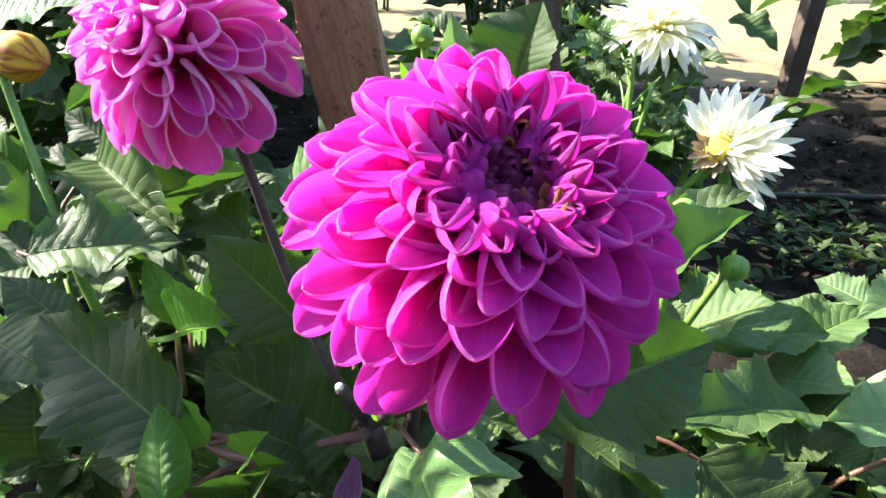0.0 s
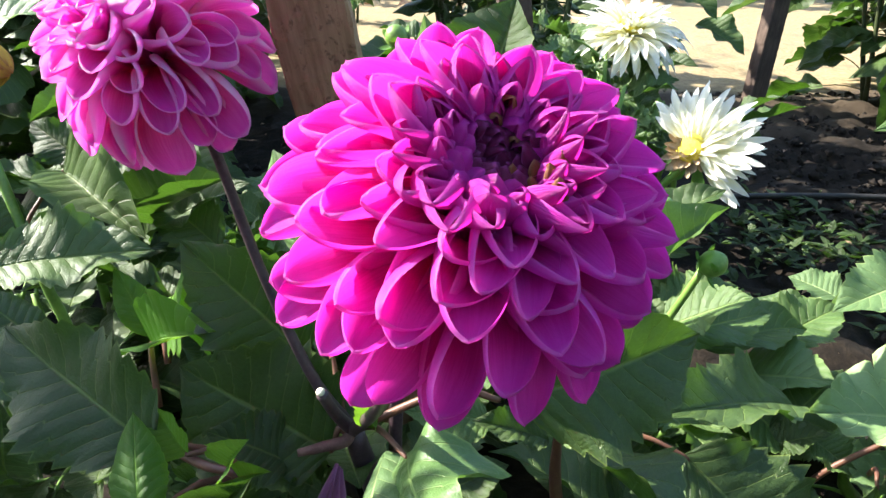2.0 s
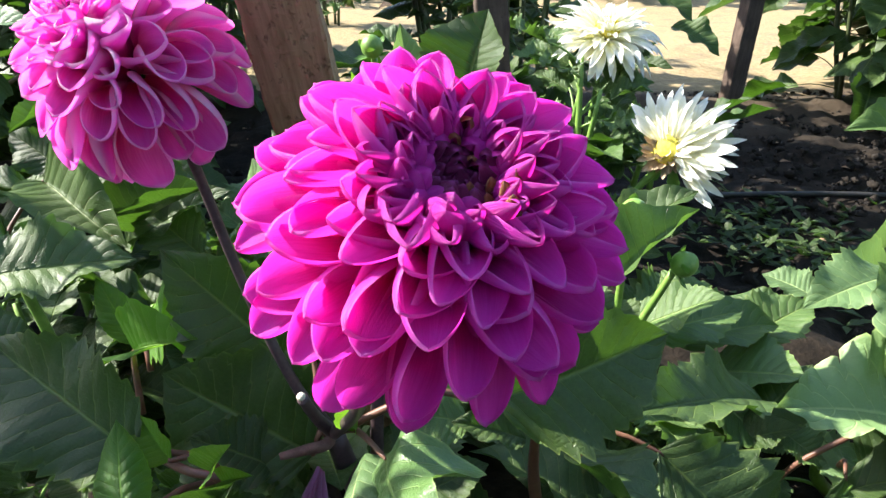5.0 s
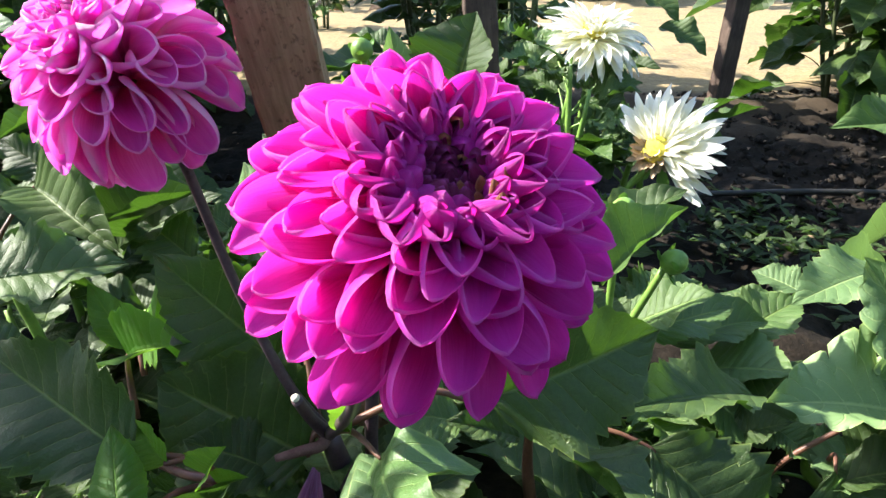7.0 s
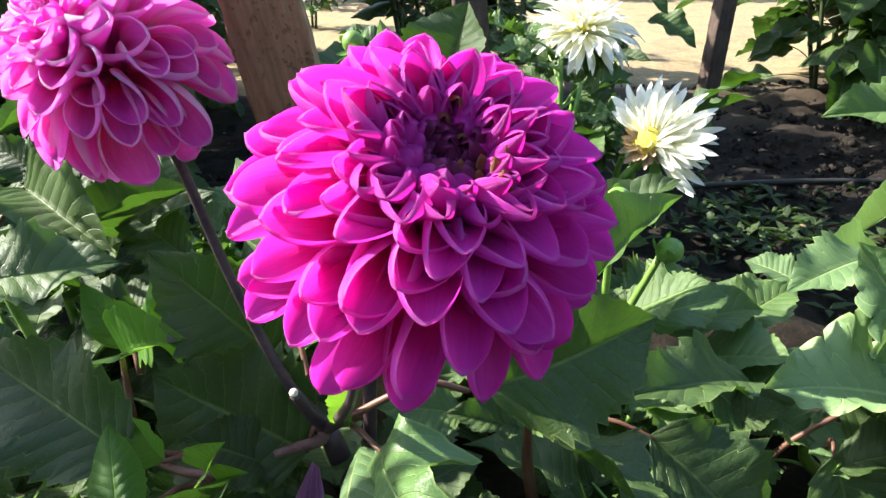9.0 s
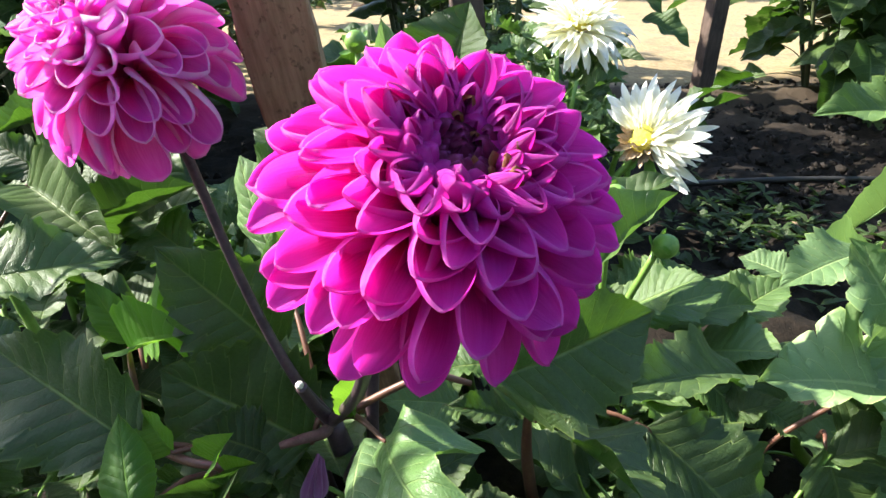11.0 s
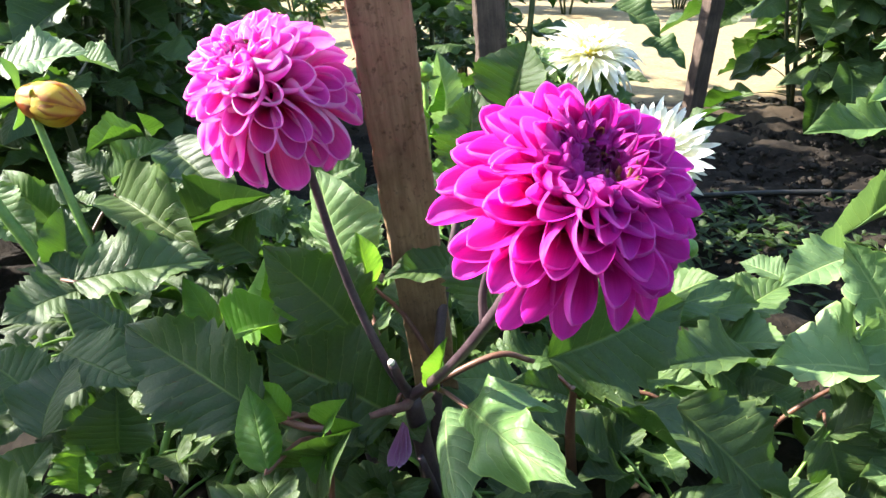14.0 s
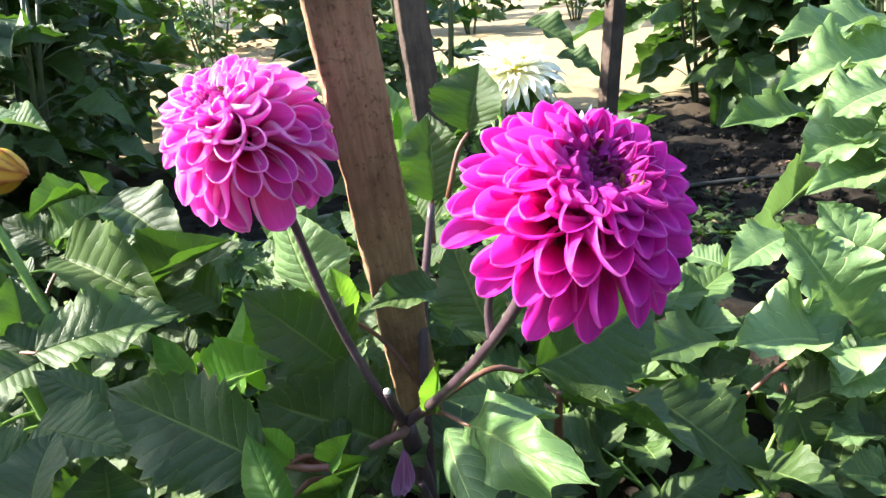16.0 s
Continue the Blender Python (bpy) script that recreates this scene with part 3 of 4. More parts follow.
def calyx(flower, centre, axis, radius, sepals, length, seed):
    rnd = random.Random(seed)
    axes = axis_frame(axis)
    child("receptacle", ellipsoid_mesh("receptacle", radius, radius, radius * 0.75, MAT_CALYX), flower, turned(centre, axis))
    shape = petal_mesh(200 + seed, 0.5, 0.5, 0.6, 0.12, 0.1, 0.9, MAT_CALYX, 8, 5)
    for k in range(sepals):
        child("sepal", shape, flower, petal_pose(centre, axes, rnd.uniform(1.5, 2.2), k * 6.283 / sepals, length, radius * 0.6))


# ---------------------------------------------------------------- ground
def ground_lines(near, far, step, reach):
    dense = list(np.arange(near, far + step / 2, step))
    out, d = [], step
    a, b = dense[0], dense[-1]
    low, high = [], []
    while b < reach:
        d *= 1.7
        a -= d
        b += d
        low.append(a)
        high.append(b)
    return low[::-1] + dense + high


def build_ground():
    xs, ys = ground_lines(-1.4, 2.0, 0.022, 400.0), ground_lines(0.0, 3.4, 0.022, 400.0)
    verts = []
    for y in ys:
        for x in xs:
            p = Vector((x, y, 0))
            inside = -1.6 < x < 2.2 and -0.2 < y < 3.6
            z = 0.0
            if inside:
                bed = 1 - min(1, max(0, (y - 2.05) / 0.25))
                z = 0.018 * noise.noise(p * 3.1) + bed * (0.026 * noise.noise(p * 9) + 0.016 * noise.noise(p * 24)) + 0.004 * noise.noise(p * 33)
                z += 0.03 * math.exp(-((y - 2.1) / 0.12) ** 2)
            verts.append((x, y, z))
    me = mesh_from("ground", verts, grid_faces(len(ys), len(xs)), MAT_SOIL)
    return tagged(new("ground", me), "dark crumbly garden soil beside a pale sandy path", "soil", kind="structure")


build_ground()


def build_clods():
    rnd = random.Random(11)
    verts, faces = [], []
    for k in range(2800):
        x, y = (rnd.uniform(0.55, 1.7), rnd.uniform(1.15, 2.3)) if k % 3 else (rnd.uniform(-0.7, 1.7), rnd.uniform(0.75, 2.3))
        r = 0.003 + 0.014 * rnd.random() ** 5
        base = len(verts)
        for i in range(4):
            a = math.pi * (i + 0.3) / 3.6
            for j in range(6):
                b = 2 * math.pi * j / 6 + i * 0.4
                s = r * rnd.uniform(0.55, 1.35)
                verts.append((x + s * math.sin(a) * math.cos(b), y + s * math.sin(a) * math.sin(b), 0.006 + 0.7 * s * math.cos(a)))
        for i in range(3):
            for j in range(6):
                faces.append((base + i * 6 + j, base + i * 6 + (j + 1) % 6, base + i * 6 + 6 + (j + 1) % 6, base + i * 6 + 6 + j))
        faces.append(tuple(base + j for j in range(6)))
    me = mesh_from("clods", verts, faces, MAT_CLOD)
    return tagged(new("soil_clods", me), "loose dark crumbs and clods of dry soil", "soil", kind="stuff")


build_clods()


def build_litter():
    """Curled flakes of dry leaf on the soil."""
    rnd = random.Random(17)
    verts, faces = [], []
    for k in range(900):
        x, y = (rnd.gauss(-0.18, 0.16), rnd.gauss(0.88, 0.14)) if k % 4 else (rnd.uniform(-0.75, 1.5), rnd.uniform(0.45, 2.3))
        size = rnd.uniform(0.004, 0.016)
        if k % 4 == 3:
            x, y, size = rnd.uniform(-1.3, 0.3), rnd.uniform(4.6, 8.0), rnd.uniform(0.02, 0.06)
        a = rnd.uniform(0, 6.28)
        d, s = Vector((math.cos(a), math.sin(a), rnd.uniform(-0.2, 0.3))) * size, Vector((-math.sin(a), math.cos(a), rnd.uniform(-0.3, 0.3))) * size * rnd.uniform(0.25, 0.6)
        p = Vector((x, y, 0.012))
        base = len(verts)
        verts += [p - d, p + s - d * 0.2 + Vector((0, 0, size * 0.4)), p + d, p - s + d * 0.1 + Vector((0, 0, size * 0.3)), p]
        faces += [(base, base + 4, base + 1), (base + 1, base + 4, base + 2), (base + 2, base + 4, base + 3), (base + 3, base + 4, base)]
    me = mesh_from("litter", verts, faces, MAT_LITTER, None, False)
    return tagged(new("leaf_litter", me), "dry brown flakes of fallen leaf on the soil", "leaf litter", kind="stuff")


build_litter()


def build_weeds():
    """Low green seedlings on the bare soil."""
    rnd = random.Random(23)
    verts, faces, uvs = [], [], []
    for k in range(170):
        x, y = rnd.gauss(0.64, 0.11), rnd.gauss(1.10, 0.11)
        for q in range(rnd.randint(3, 5)):
            a = rnd.uniform(0, 6.28)
            length = rnd.uniform(0.016, 0.048)
            d = Vector((math.cos(a), math.sin(a), rnd.uniform(0.3, 1.0))).normalized()
            s = Vector((-math.sin(a), math.cos(a), 0)) * length * 0.17
            p = Vector((x, y, 0.004))
            base = len(verts)
            verts += [p, p + d * length * 0.5 + s, p + d * length - Vector((0, 0, length * 0.2)), p + d * length * 0.5 - s]
            uvs += [(0, 0.5), (0.5, 1), (1, 0.5), (0.5, 0)]
            faces.append((base, base + 1, base + 2, base + 3))
    me = mesh_from("weeds", verts, faces, MAT_GREEN, uvs)
    return tagged(new("weeds", me), "small green weed seedlings on bare soil", "weeds", kind="stuff")


build_weeds()


# ---------------------------------------------------------------- stakes and posts
def plank(name, foot, top, across, width, depth, material, label, seed, category="stake"):
    """A rough-sawn stick from foot to top; across: the way its wide face runs."""
    foot, top = Vector(foot), Vector(top)
    way = (top - foot).normalized()
    x = (Vector(across) - way * Vector(across).dot(way)).normalized()
    y = way.cross(x)
    length = (top - foot).length
    rows = max(24, int(length / 0.008))
    corner = [(-1, -1), (-0.93, -1.0), (0, -1.02), (0.93, -1), (1, -0.9), (1, 0.9), (0.92, 1), (-0.92, 1), (-1, 0.9), (-1, -0.9)][1:]
    verts = []
    for i in range(rows):
        s = i / (rows - 1) * length
        for cx, cy in corner:
            p = Vector((cx * 0.7, cy * 0.7, s * 1.0 + seed))
            wob = 0.0016 * noise.noise(p * 3 + Vector((0, 0, s * 22))) + 0.0011 * noise.noise(Vector((cx * 3, cy * 3, s * 130 + seed)))
            verts.append((cx * (width / 2 + wob), cy * (depth / 2 + wob * 0.6), s))
    n = len(corner)
    faces = grid_faces(rows, n, True) + [tuple(range(n))[::-1], tuple(range((rows - 1) * n, rows * n))]
    me = mesh_from(name, verts, faces, material, None, False)
    ob = new(name, me)
    ob.matrix_basis = Matrix.Translation(foot) @ Matrix((x, y, way)).transposed().to_4x4()
    return tagged(ob, label, category)


plank("wooden_stake", (-0.004, 0.521, -0.03), (-0.090, 0.252, 0.82), (1, 0.10, 0), 0.041, 0.020, MAT_STAKE, "rough-sawn brown wooden stake leaning beside the dahlias", 1.0)
plank("wooden_stake", (0.12, 1.02, -0.03), (0.055, 1.0, 0.80), (1, 0.1, 0), 0.045, 0.03, MAT_POST, "weathered grey-brown stake standing behind the dahlia leaves", 5.0)
plank("wooden_stake", (0.842, 2.03, -0.03), (0.895, 2.03, 0.90), (1, 0.25, 0), 0.050, 0.045, MAT_POST, "dark slender wooden stake at the edge of the bed", 9.0)
white_post = plank("white_post", (-1.0, 8.25, -0.03), (-1.0, 8.25, 1.0), (1, 0, 0), 0.40, 0.30, MAT_WHITEPOST, "pale painted post beside the sandy path", 13.0, "post")
for k, z in ((0, 0.20), (1, 0.40)):
    child("cord", tube_mesh("cord", [(-5.0, 8.0, z + 0.06), (-2.4, 8.02, z), (-1.0, 8.05, z + 0.01), (1.3, 8.0, z + 0.03)], [0.010, 0.010], MAT_STRING, 6, 24), white_post, white_post.matrix_basis.inverted(), "white cord")

hose = new("drip_hose", tube_mesh("drip_hose", [(-1.2, 1.30, 0.010), (-0.3, 1.33, 0.012), (0.3, 1.30, 0.014), (0.8, 1.33, 0.012), (1.3, 1.29, 0.014), (2.0, 1.34, 0.012)], [0.0065, 0.0065], MAT_HOSE, 8, 60))
tagged(hose, "black drip irrigation hose lying on the soil", "hose")
twig = new("twig", tube_mesh("twig", [(-0.62, 1.0, 0.30), (-0.56, 1.0, 0.34), (-0.52, 1.0, 0.385)], [0.0028, 0.0016], MAT_TWIG, 6, 8))

# ---------------------------------------------------------------- the main dahlia
main_plant = thing("dahlia_plant", "magenta double dahlia with dark purple stems and broad green leaves", "dahlia")
FORK = (-0.045, 0.355, 0.205)
B_AXIS, B_AT = Vector((0.225, -0.575, 0.787)), Vector((0.0262, 0.183, 0.4265))
A_AXIS, A_AT = Vector((-0.34, -0.48, 0.81)), Vector((-0.126, 0.335, 0.450))
tube("stem", [(-0.02, 0.40, -0.02), (-0.03, 0.38, 0.10), FORK], [0.011, 0.009, 0.0075], MAT_STEM, main_plant)
tube("stem", [FORK, (-0.018, 0.29, 0.275), (0.001, 0.215, 0.357), B_AT - B_AXIS.normalized() * 0.022], [0.0046, 0.0037, 0.0034, 0.0038], MAT_STEM, main_plant)
tube("stem", [FORK, (-0.066, 0.350, 0.248), (-0.091, 0.352, 0.319), (-0.111, 0.350, 0.405), A_AT - A_AXIS.normalized() * 0.016], [0.0050, 0.0036, 0.0032, 0.0031, 0.0038], MAT_STEM, main_plant)
stub = tube("cut_stem", [FORK, (-0.052, 0.342, 0.228), (-0.058, 0.332, 0.252)], [0.0048, 0.0040, 0.0036], MAT_STEM, main_plant)
child("cut_end", ellipsoid_mesh("cut_end", 0.0029, 0.0029, 0.0022, MAT_CUT, 6, 10), stub, turned((-0.0585, 0.3315, 0.2535), (-0.2, -0.4, 1)), "pale cut end")
tube("stem", [(-0.025, 0.40, 0.08), (-0.021, 0.41, 0.195), (-0.012, 0.435, 0.27), (0.006, 0.46, 0.352)], [0.0055, 0.0050, 0.0042, 0.0034], MAT_STEM, main_plant)
tube("leaf_stalk", [FORK, (-0.03, 0.34, 0.225), (0.02, 0.335, 0.255), (0.05, 0.34, 0.245)], [0.003, 0.0026, 0.002], MAT_STALK, main_plant)
tube("leaf_stalk", [FORK, (-0.049, 0.345, 0.204), (-0.062, 0.338, 0.205), (-0.077, 0.334, 0.203)], [0.0042, 0.0040, 0.0026], MAT_DRY, main_plant, "shrivelled brown leaf stalk")
tube("side_shoot", [(-0.002, 0.222, 0.350), (-0.003, 0.222, 0.368), (0.000, 0.222, 0.385)], [0.0028, 0.0024, 0.0018], MAT_STEM, main_plant)
B_TIPS = [(0, 0.0010, 0.0405), (0.14, 0.0075, 0.0440), (0.24, 0.0130, 0.0480), (0.33, 0.0185, 0.0505), (0.41, 0.0240, 0.0505), (0.50, 0.0310, 0.0485), (0.62, 0.0425, 0.0425), (0.73, 0.0520, 0.0310), (0.82, 0.0580, 0.0165), (0.90, 0.0598, 0.0020), (0.96, 0.0582, -0.0100), (1.0, 0.0540, -0.0190)]
flower_b = dahlia_head(main_plant, B_AT, B_AXIS, B_TIPS, 208, 3, MAT_MAGENTA, "open magenta dahlia bloom with a dark purple eye", (0.30, 0.66), (1.20, 0.92, 0.62), 0.3, eye=0.012, inner=MAT_INNER, curl=0.6)
calyx(flower_b, B_AT - B_AXIS.normalized() * 0.010, B_AXIS, 0.014, 8, 0.03, 1)
A_TIPS = [(0, 0.001, 0.043), (0.12, 0.0085, 0.046), (0.24, 0.0175, 0.0475), (0.38, 0.031, 0.0435), (0.54, 0.0455, 0.029), (0.70, 0.0545, 0.006), (0.85, 0.0530, -0.019), (0.94, 0.0460, -0.036), (1.0, 0.034, -0.046)]
flower_a = dahlia_head(main_plant, A_AT, A_AXIS, A_TIPS, 136, 8, MAT_PINK, "ball-shaped pink dahlia bloom with pale-edged petals", (0.14, 0.46), (1.1, 0.78, 0.82), 0.0, -1.0, 0.15, 2.45, 0.011, 0.50, heart=MAT_INNER)
calyx(flower_a, A_AT - A_AXIS.normalized() * 0.008, A_AXIS, 0.010, 6, 0.02, 2)

withered = [petal_mesh(300 + k, 0.36, 1.4, 1.1, 0.08, 0.1, 0.9, MAT_LILAC, 10, 7) for k in range(3)]
dropped = thing("fallen_petals", "withered lilac petals hanging below the stems", "petals")
for k in range(3):
    child("petal", withered[k], dropped, leaf_pose((-0.051 + 0.001 * k, 0.330, 0.199 - 0.002 * k), (-0.056 + 0.005 * (k - 1), 0.320, 0.162 + 0.003 * k), 0.036, (0.3 * (k - 1), -1, 0.2)))

# ---------------------------------------------------------------- neighbours close by
bud_plant = thing("dahlia_plant", "leafy dahlia with an amber bud on a green stem", "dahlia")
white_plant = thing("dahlia_plant", "white dahlia with two ragged fading blooms", "dahlia")
edge_plant = thing("dahlia_plant", "broad-leaved pale green dahlia in the sun", "dahlia")
leaf(bud_plant, (-0.349, 0.47, 0.259), (-0.229, 0.5, 0.263), 0.075, "a", (-0.1, -0.5, 0.85), MAT_GREEN, stalk=(-0.393, 0.5, 0.222))
leaf(bud_plant, (-0.354, 0.6, 0.295), (-0.25, 0.53, 0.259), 0.07, "b", (0.3, -0.7, 0.6), MAT_GREEN, stalk=(-0.383, 0.52, 0.214))
leaf(bud_plant, (-0.288, 0.62, 0.234), (-0.185, 0.57, 0.303), 0.05, "b", (-0.3, -0.6, 0.8), MAT_GREEN)
leaf(bud_plant, (-0.324, 0.68, 0.324), (-0.242, 0.62, 0.277), 0.075, "c", (0.2, -0.5, 0.8), MAT_GREEN)
leaf(bud_plant, (-0.328, 0.64, 0.349), (-0.374, 0.6, 0.342), 0.03, "b", (0, -0.3, 0.9), MAT_GREEN)
leaf(bud_plant, (-0.326, 0.64, 0.346), (-0.323, 0.62, 0.379), 0.022, "b", (0.8, -0.5, 0.3), MAT_GREEN)
leaf(bud_plant, (-0.367, 0.5, 0.248), (-0.38, 0.54, 0.307), 0.05, "c", (0.5, -0.7, 0.4), MAT_GREEN)
leaf(bud_plant, (-0.274, 0.4, 0.237), (-0.327, 0.41, 0.274), 0.045, "d", (0, -0.3, 0.95), MAT_GREEN)
leaf(bud_plant, (-0.341, 0.47, 0.237), (-0.388, 0.5, 0.275), 0.05, "a", (0, -0.5, 0.85), MAT_GREEN)
leaf(bud_plant, (-0.347, 0.47, 0.25), (-0.392, 0.42, 0.245), 0.06, "a", (0, -0.5, 0.85), MAT_GREEN)
leaf(main_plant, (-0.151, 0.3, 0.234), (-0.253, 0.345, 0.285), 0.078, "a", (-0.1, -0.75, 0.6), MAT_GREEN, stalk=(-0.108, 0.33, 0.185))
leaf(bud_plant, (-0.324, 0.38, 0.241), (-0.251, 0.345, 0.23), 0.06, "a", (0.1, -0.4, 0.9), MAT_GREEN)
leaf(bud_plant, (-0.271, 0.33, 0.18), (-0.268, 0.34, 0.234), 0.065, "b", (0.1, -0.95, 0.3), MAT_GREEN)
leaf(bud_plant, (-0.327, 0.34, 0.223), (-0.372, 0.36, 0.252), 0.06, "a", (0, -0.5, 0.85), MAT_GREEN)
leaf(bud_plant, (-0.307, 0.3, 0.219), (-0.302, 0.36, 0.248), 0.055, "c", (-0.2, -0.6, 0.7), MAT_GREEN)
leaf(main_plant, (-0.223, 0.46, 0.206), (-0.253, 0.475, 0.259), 0.03, "d", (0.4, -0.7, 0.5), MAT_YOUNG)
leaf(main_plant, (-0.214, 0.46, 0.229), (-0.157, 0.4, 0.314), 0.024, "b", (0.6, -0.7, 0.3), MAT_YOUNG, stalk=(-0.195, 0.42, 0.208))
leaf(main_plant, (-0.085, 0.4, 0.233), (-0.158, 0.395, 0.323), 0.080, "a", (0.35, -0.80, 0.30), MAT_GREEN, stalk=(-0.053, 0.37, 0.205))
leaf(main_plant, (-0.194, 0.4, 0.239), (-0.131, 0.365, 0.273), 0.045, "b", (0, -0.6, 0.8), MAT_YOUNG, stalk=(-0.181, 0.37, 0.207))
leaf(main_plant, (-0.059, 0.35, 0.191), (-0.157, 0.362, 0.248), 0.115, "a", (0.05, -0.9, 0.4), MAT_GREEN, stalk=(-0.048, 0.352, 0.205))
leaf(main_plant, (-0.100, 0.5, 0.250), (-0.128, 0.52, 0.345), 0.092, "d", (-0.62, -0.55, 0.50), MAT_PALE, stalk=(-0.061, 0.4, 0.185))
leaf(main_plant, (-0.077, 0.43, 0.267), (-0.089, 0.44, 0.314), 0.035, "d", (0.3, -0.8, 0.4), MAT_YOUNG, stalk=(-0.021, 0.41, 0.194))
leaf(main_plant, (-0.002, 0.41, 0.293), (-0.065, 0.385, 0.296), 0.035, "c", (0.1, -0.6, 0.8), MAT_GREEN, stalk=(-0.004, 0.42, 0.278))
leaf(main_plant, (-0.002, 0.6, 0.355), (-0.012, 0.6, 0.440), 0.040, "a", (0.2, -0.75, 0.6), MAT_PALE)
leaf(main_plant, (0.043, 0.46, 0.411), (0.057, 0.47, 0.466), 0.064, "b", (-0.45, -0.75, 0.4), MAT_GREEN, stalk=(0.019, 0.45, 0.358))
leaf(main_plant, (0.01, 0.48, 0.347), (0.015, 0.5, 0.423), 0.065, "a", (0, -0.9, 0.4), MAT_GREEN, stalk=(0.003, 0.45, 0.318))
leaf(main_plant, (0.013, 0.52, 0.302), (-0.011, 0.55, 0.339), 0.06, "b", (-0.3, -0.7, 0.6), MAT_GREEN)
leaf(main_plant, (0.015, 0.3, 0.311), (-0.003, 0.33, 0.368), 0.05, "a", (-0.5, -0.75, 0.3), MAT_GREEN)
leaf(main_plant, (0.029, 0.45, 0.253), (0.003, 0.43, 0.226), 0.06, "a", (0.2, -0.7, 0.6), MAT_GREEN)
leaf(main_plant, (-0.006, 0.301, 0.235), (0.042, 0.174, 0.276), 0.060, "f", (-0.66, -0.36, 0.70), MAT_GLOSS, stalk=(-0.045, 0.352, 0.206))
leaf(main_plant, (-0.018, 0.318, 0.221), (-0.014, 0.200, 0.228), 0.046, "d", (-0.70, -0.15, 0.70), MAT_PALE)
leaf(main_plant, (0.046, 0.37, 0.203), (-0.011, 0.36, 0.218), 0.045, "a", (0, -0.4, 0.9), MAT_MID)
leaf(main_plant, (0.087, 0.37, 0.189), (0.034, 0.36, 0.212), 0.03, "a", (0, -0.4, 0.9), MAT_GREEN)
leaf(edge_plant, (0.1, 0.388, 0.175), (0.157, 0.255, 0.206), 0.07, "a", (0.5, -0.24, 0.85), MAT_GREEN, stalk=(0.073, 0.42, 0.171))
leaf(main_plant, (0.061, 0.34, 0.247), (0.175, 0.37, 0.278), 0.095, "a", (0.55, -0.70, 0.40), MAT_GREEN)
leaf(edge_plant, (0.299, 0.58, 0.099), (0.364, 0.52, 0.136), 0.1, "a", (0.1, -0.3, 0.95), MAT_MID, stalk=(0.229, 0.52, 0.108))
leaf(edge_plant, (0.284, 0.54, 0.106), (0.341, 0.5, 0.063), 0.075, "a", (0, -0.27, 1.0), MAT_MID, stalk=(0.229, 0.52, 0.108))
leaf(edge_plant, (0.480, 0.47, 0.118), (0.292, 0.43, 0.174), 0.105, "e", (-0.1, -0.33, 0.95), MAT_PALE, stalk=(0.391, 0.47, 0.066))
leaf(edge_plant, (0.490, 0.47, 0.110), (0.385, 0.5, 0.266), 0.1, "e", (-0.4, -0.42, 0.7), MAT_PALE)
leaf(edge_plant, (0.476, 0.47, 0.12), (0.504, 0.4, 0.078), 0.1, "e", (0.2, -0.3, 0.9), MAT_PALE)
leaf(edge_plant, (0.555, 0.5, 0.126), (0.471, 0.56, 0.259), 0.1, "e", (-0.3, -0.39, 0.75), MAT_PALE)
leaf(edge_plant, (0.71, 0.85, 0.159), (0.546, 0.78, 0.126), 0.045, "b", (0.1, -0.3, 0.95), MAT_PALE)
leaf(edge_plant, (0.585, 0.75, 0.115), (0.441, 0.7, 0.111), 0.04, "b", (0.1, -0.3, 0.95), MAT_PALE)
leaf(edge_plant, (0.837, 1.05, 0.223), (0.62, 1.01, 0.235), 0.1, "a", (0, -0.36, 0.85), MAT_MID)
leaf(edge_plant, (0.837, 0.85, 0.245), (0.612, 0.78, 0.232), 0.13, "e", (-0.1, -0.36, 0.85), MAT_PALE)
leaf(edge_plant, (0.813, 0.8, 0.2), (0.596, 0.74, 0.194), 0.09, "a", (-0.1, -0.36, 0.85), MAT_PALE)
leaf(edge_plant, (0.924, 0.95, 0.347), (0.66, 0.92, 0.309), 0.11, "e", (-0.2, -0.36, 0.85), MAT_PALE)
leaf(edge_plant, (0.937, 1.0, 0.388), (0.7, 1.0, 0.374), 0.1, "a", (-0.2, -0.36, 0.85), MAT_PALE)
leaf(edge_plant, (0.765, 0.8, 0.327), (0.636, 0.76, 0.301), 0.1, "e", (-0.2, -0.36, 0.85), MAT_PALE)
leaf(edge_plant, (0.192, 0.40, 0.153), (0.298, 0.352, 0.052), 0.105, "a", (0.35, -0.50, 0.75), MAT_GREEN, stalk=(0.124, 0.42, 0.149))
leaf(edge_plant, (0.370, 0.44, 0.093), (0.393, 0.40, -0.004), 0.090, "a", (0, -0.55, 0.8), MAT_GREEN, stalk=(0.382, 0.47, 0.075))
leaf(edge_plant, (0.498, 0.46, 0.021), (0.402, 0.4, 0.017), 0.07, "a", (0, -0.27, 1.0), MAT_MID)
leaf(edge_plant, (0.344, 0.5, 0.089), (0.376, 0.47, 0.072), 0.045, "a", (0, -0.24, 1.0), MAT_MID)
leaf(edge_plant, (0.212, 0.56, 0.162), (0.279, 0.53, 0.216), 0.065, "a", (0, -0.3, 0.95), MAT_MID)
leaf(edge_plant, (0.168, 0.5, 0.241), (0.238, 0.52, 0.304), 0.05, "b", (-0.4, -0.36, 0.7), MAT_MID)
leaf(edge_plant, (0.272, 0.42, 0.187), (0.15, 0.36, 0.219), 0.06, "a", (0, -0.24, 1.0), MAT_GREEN)
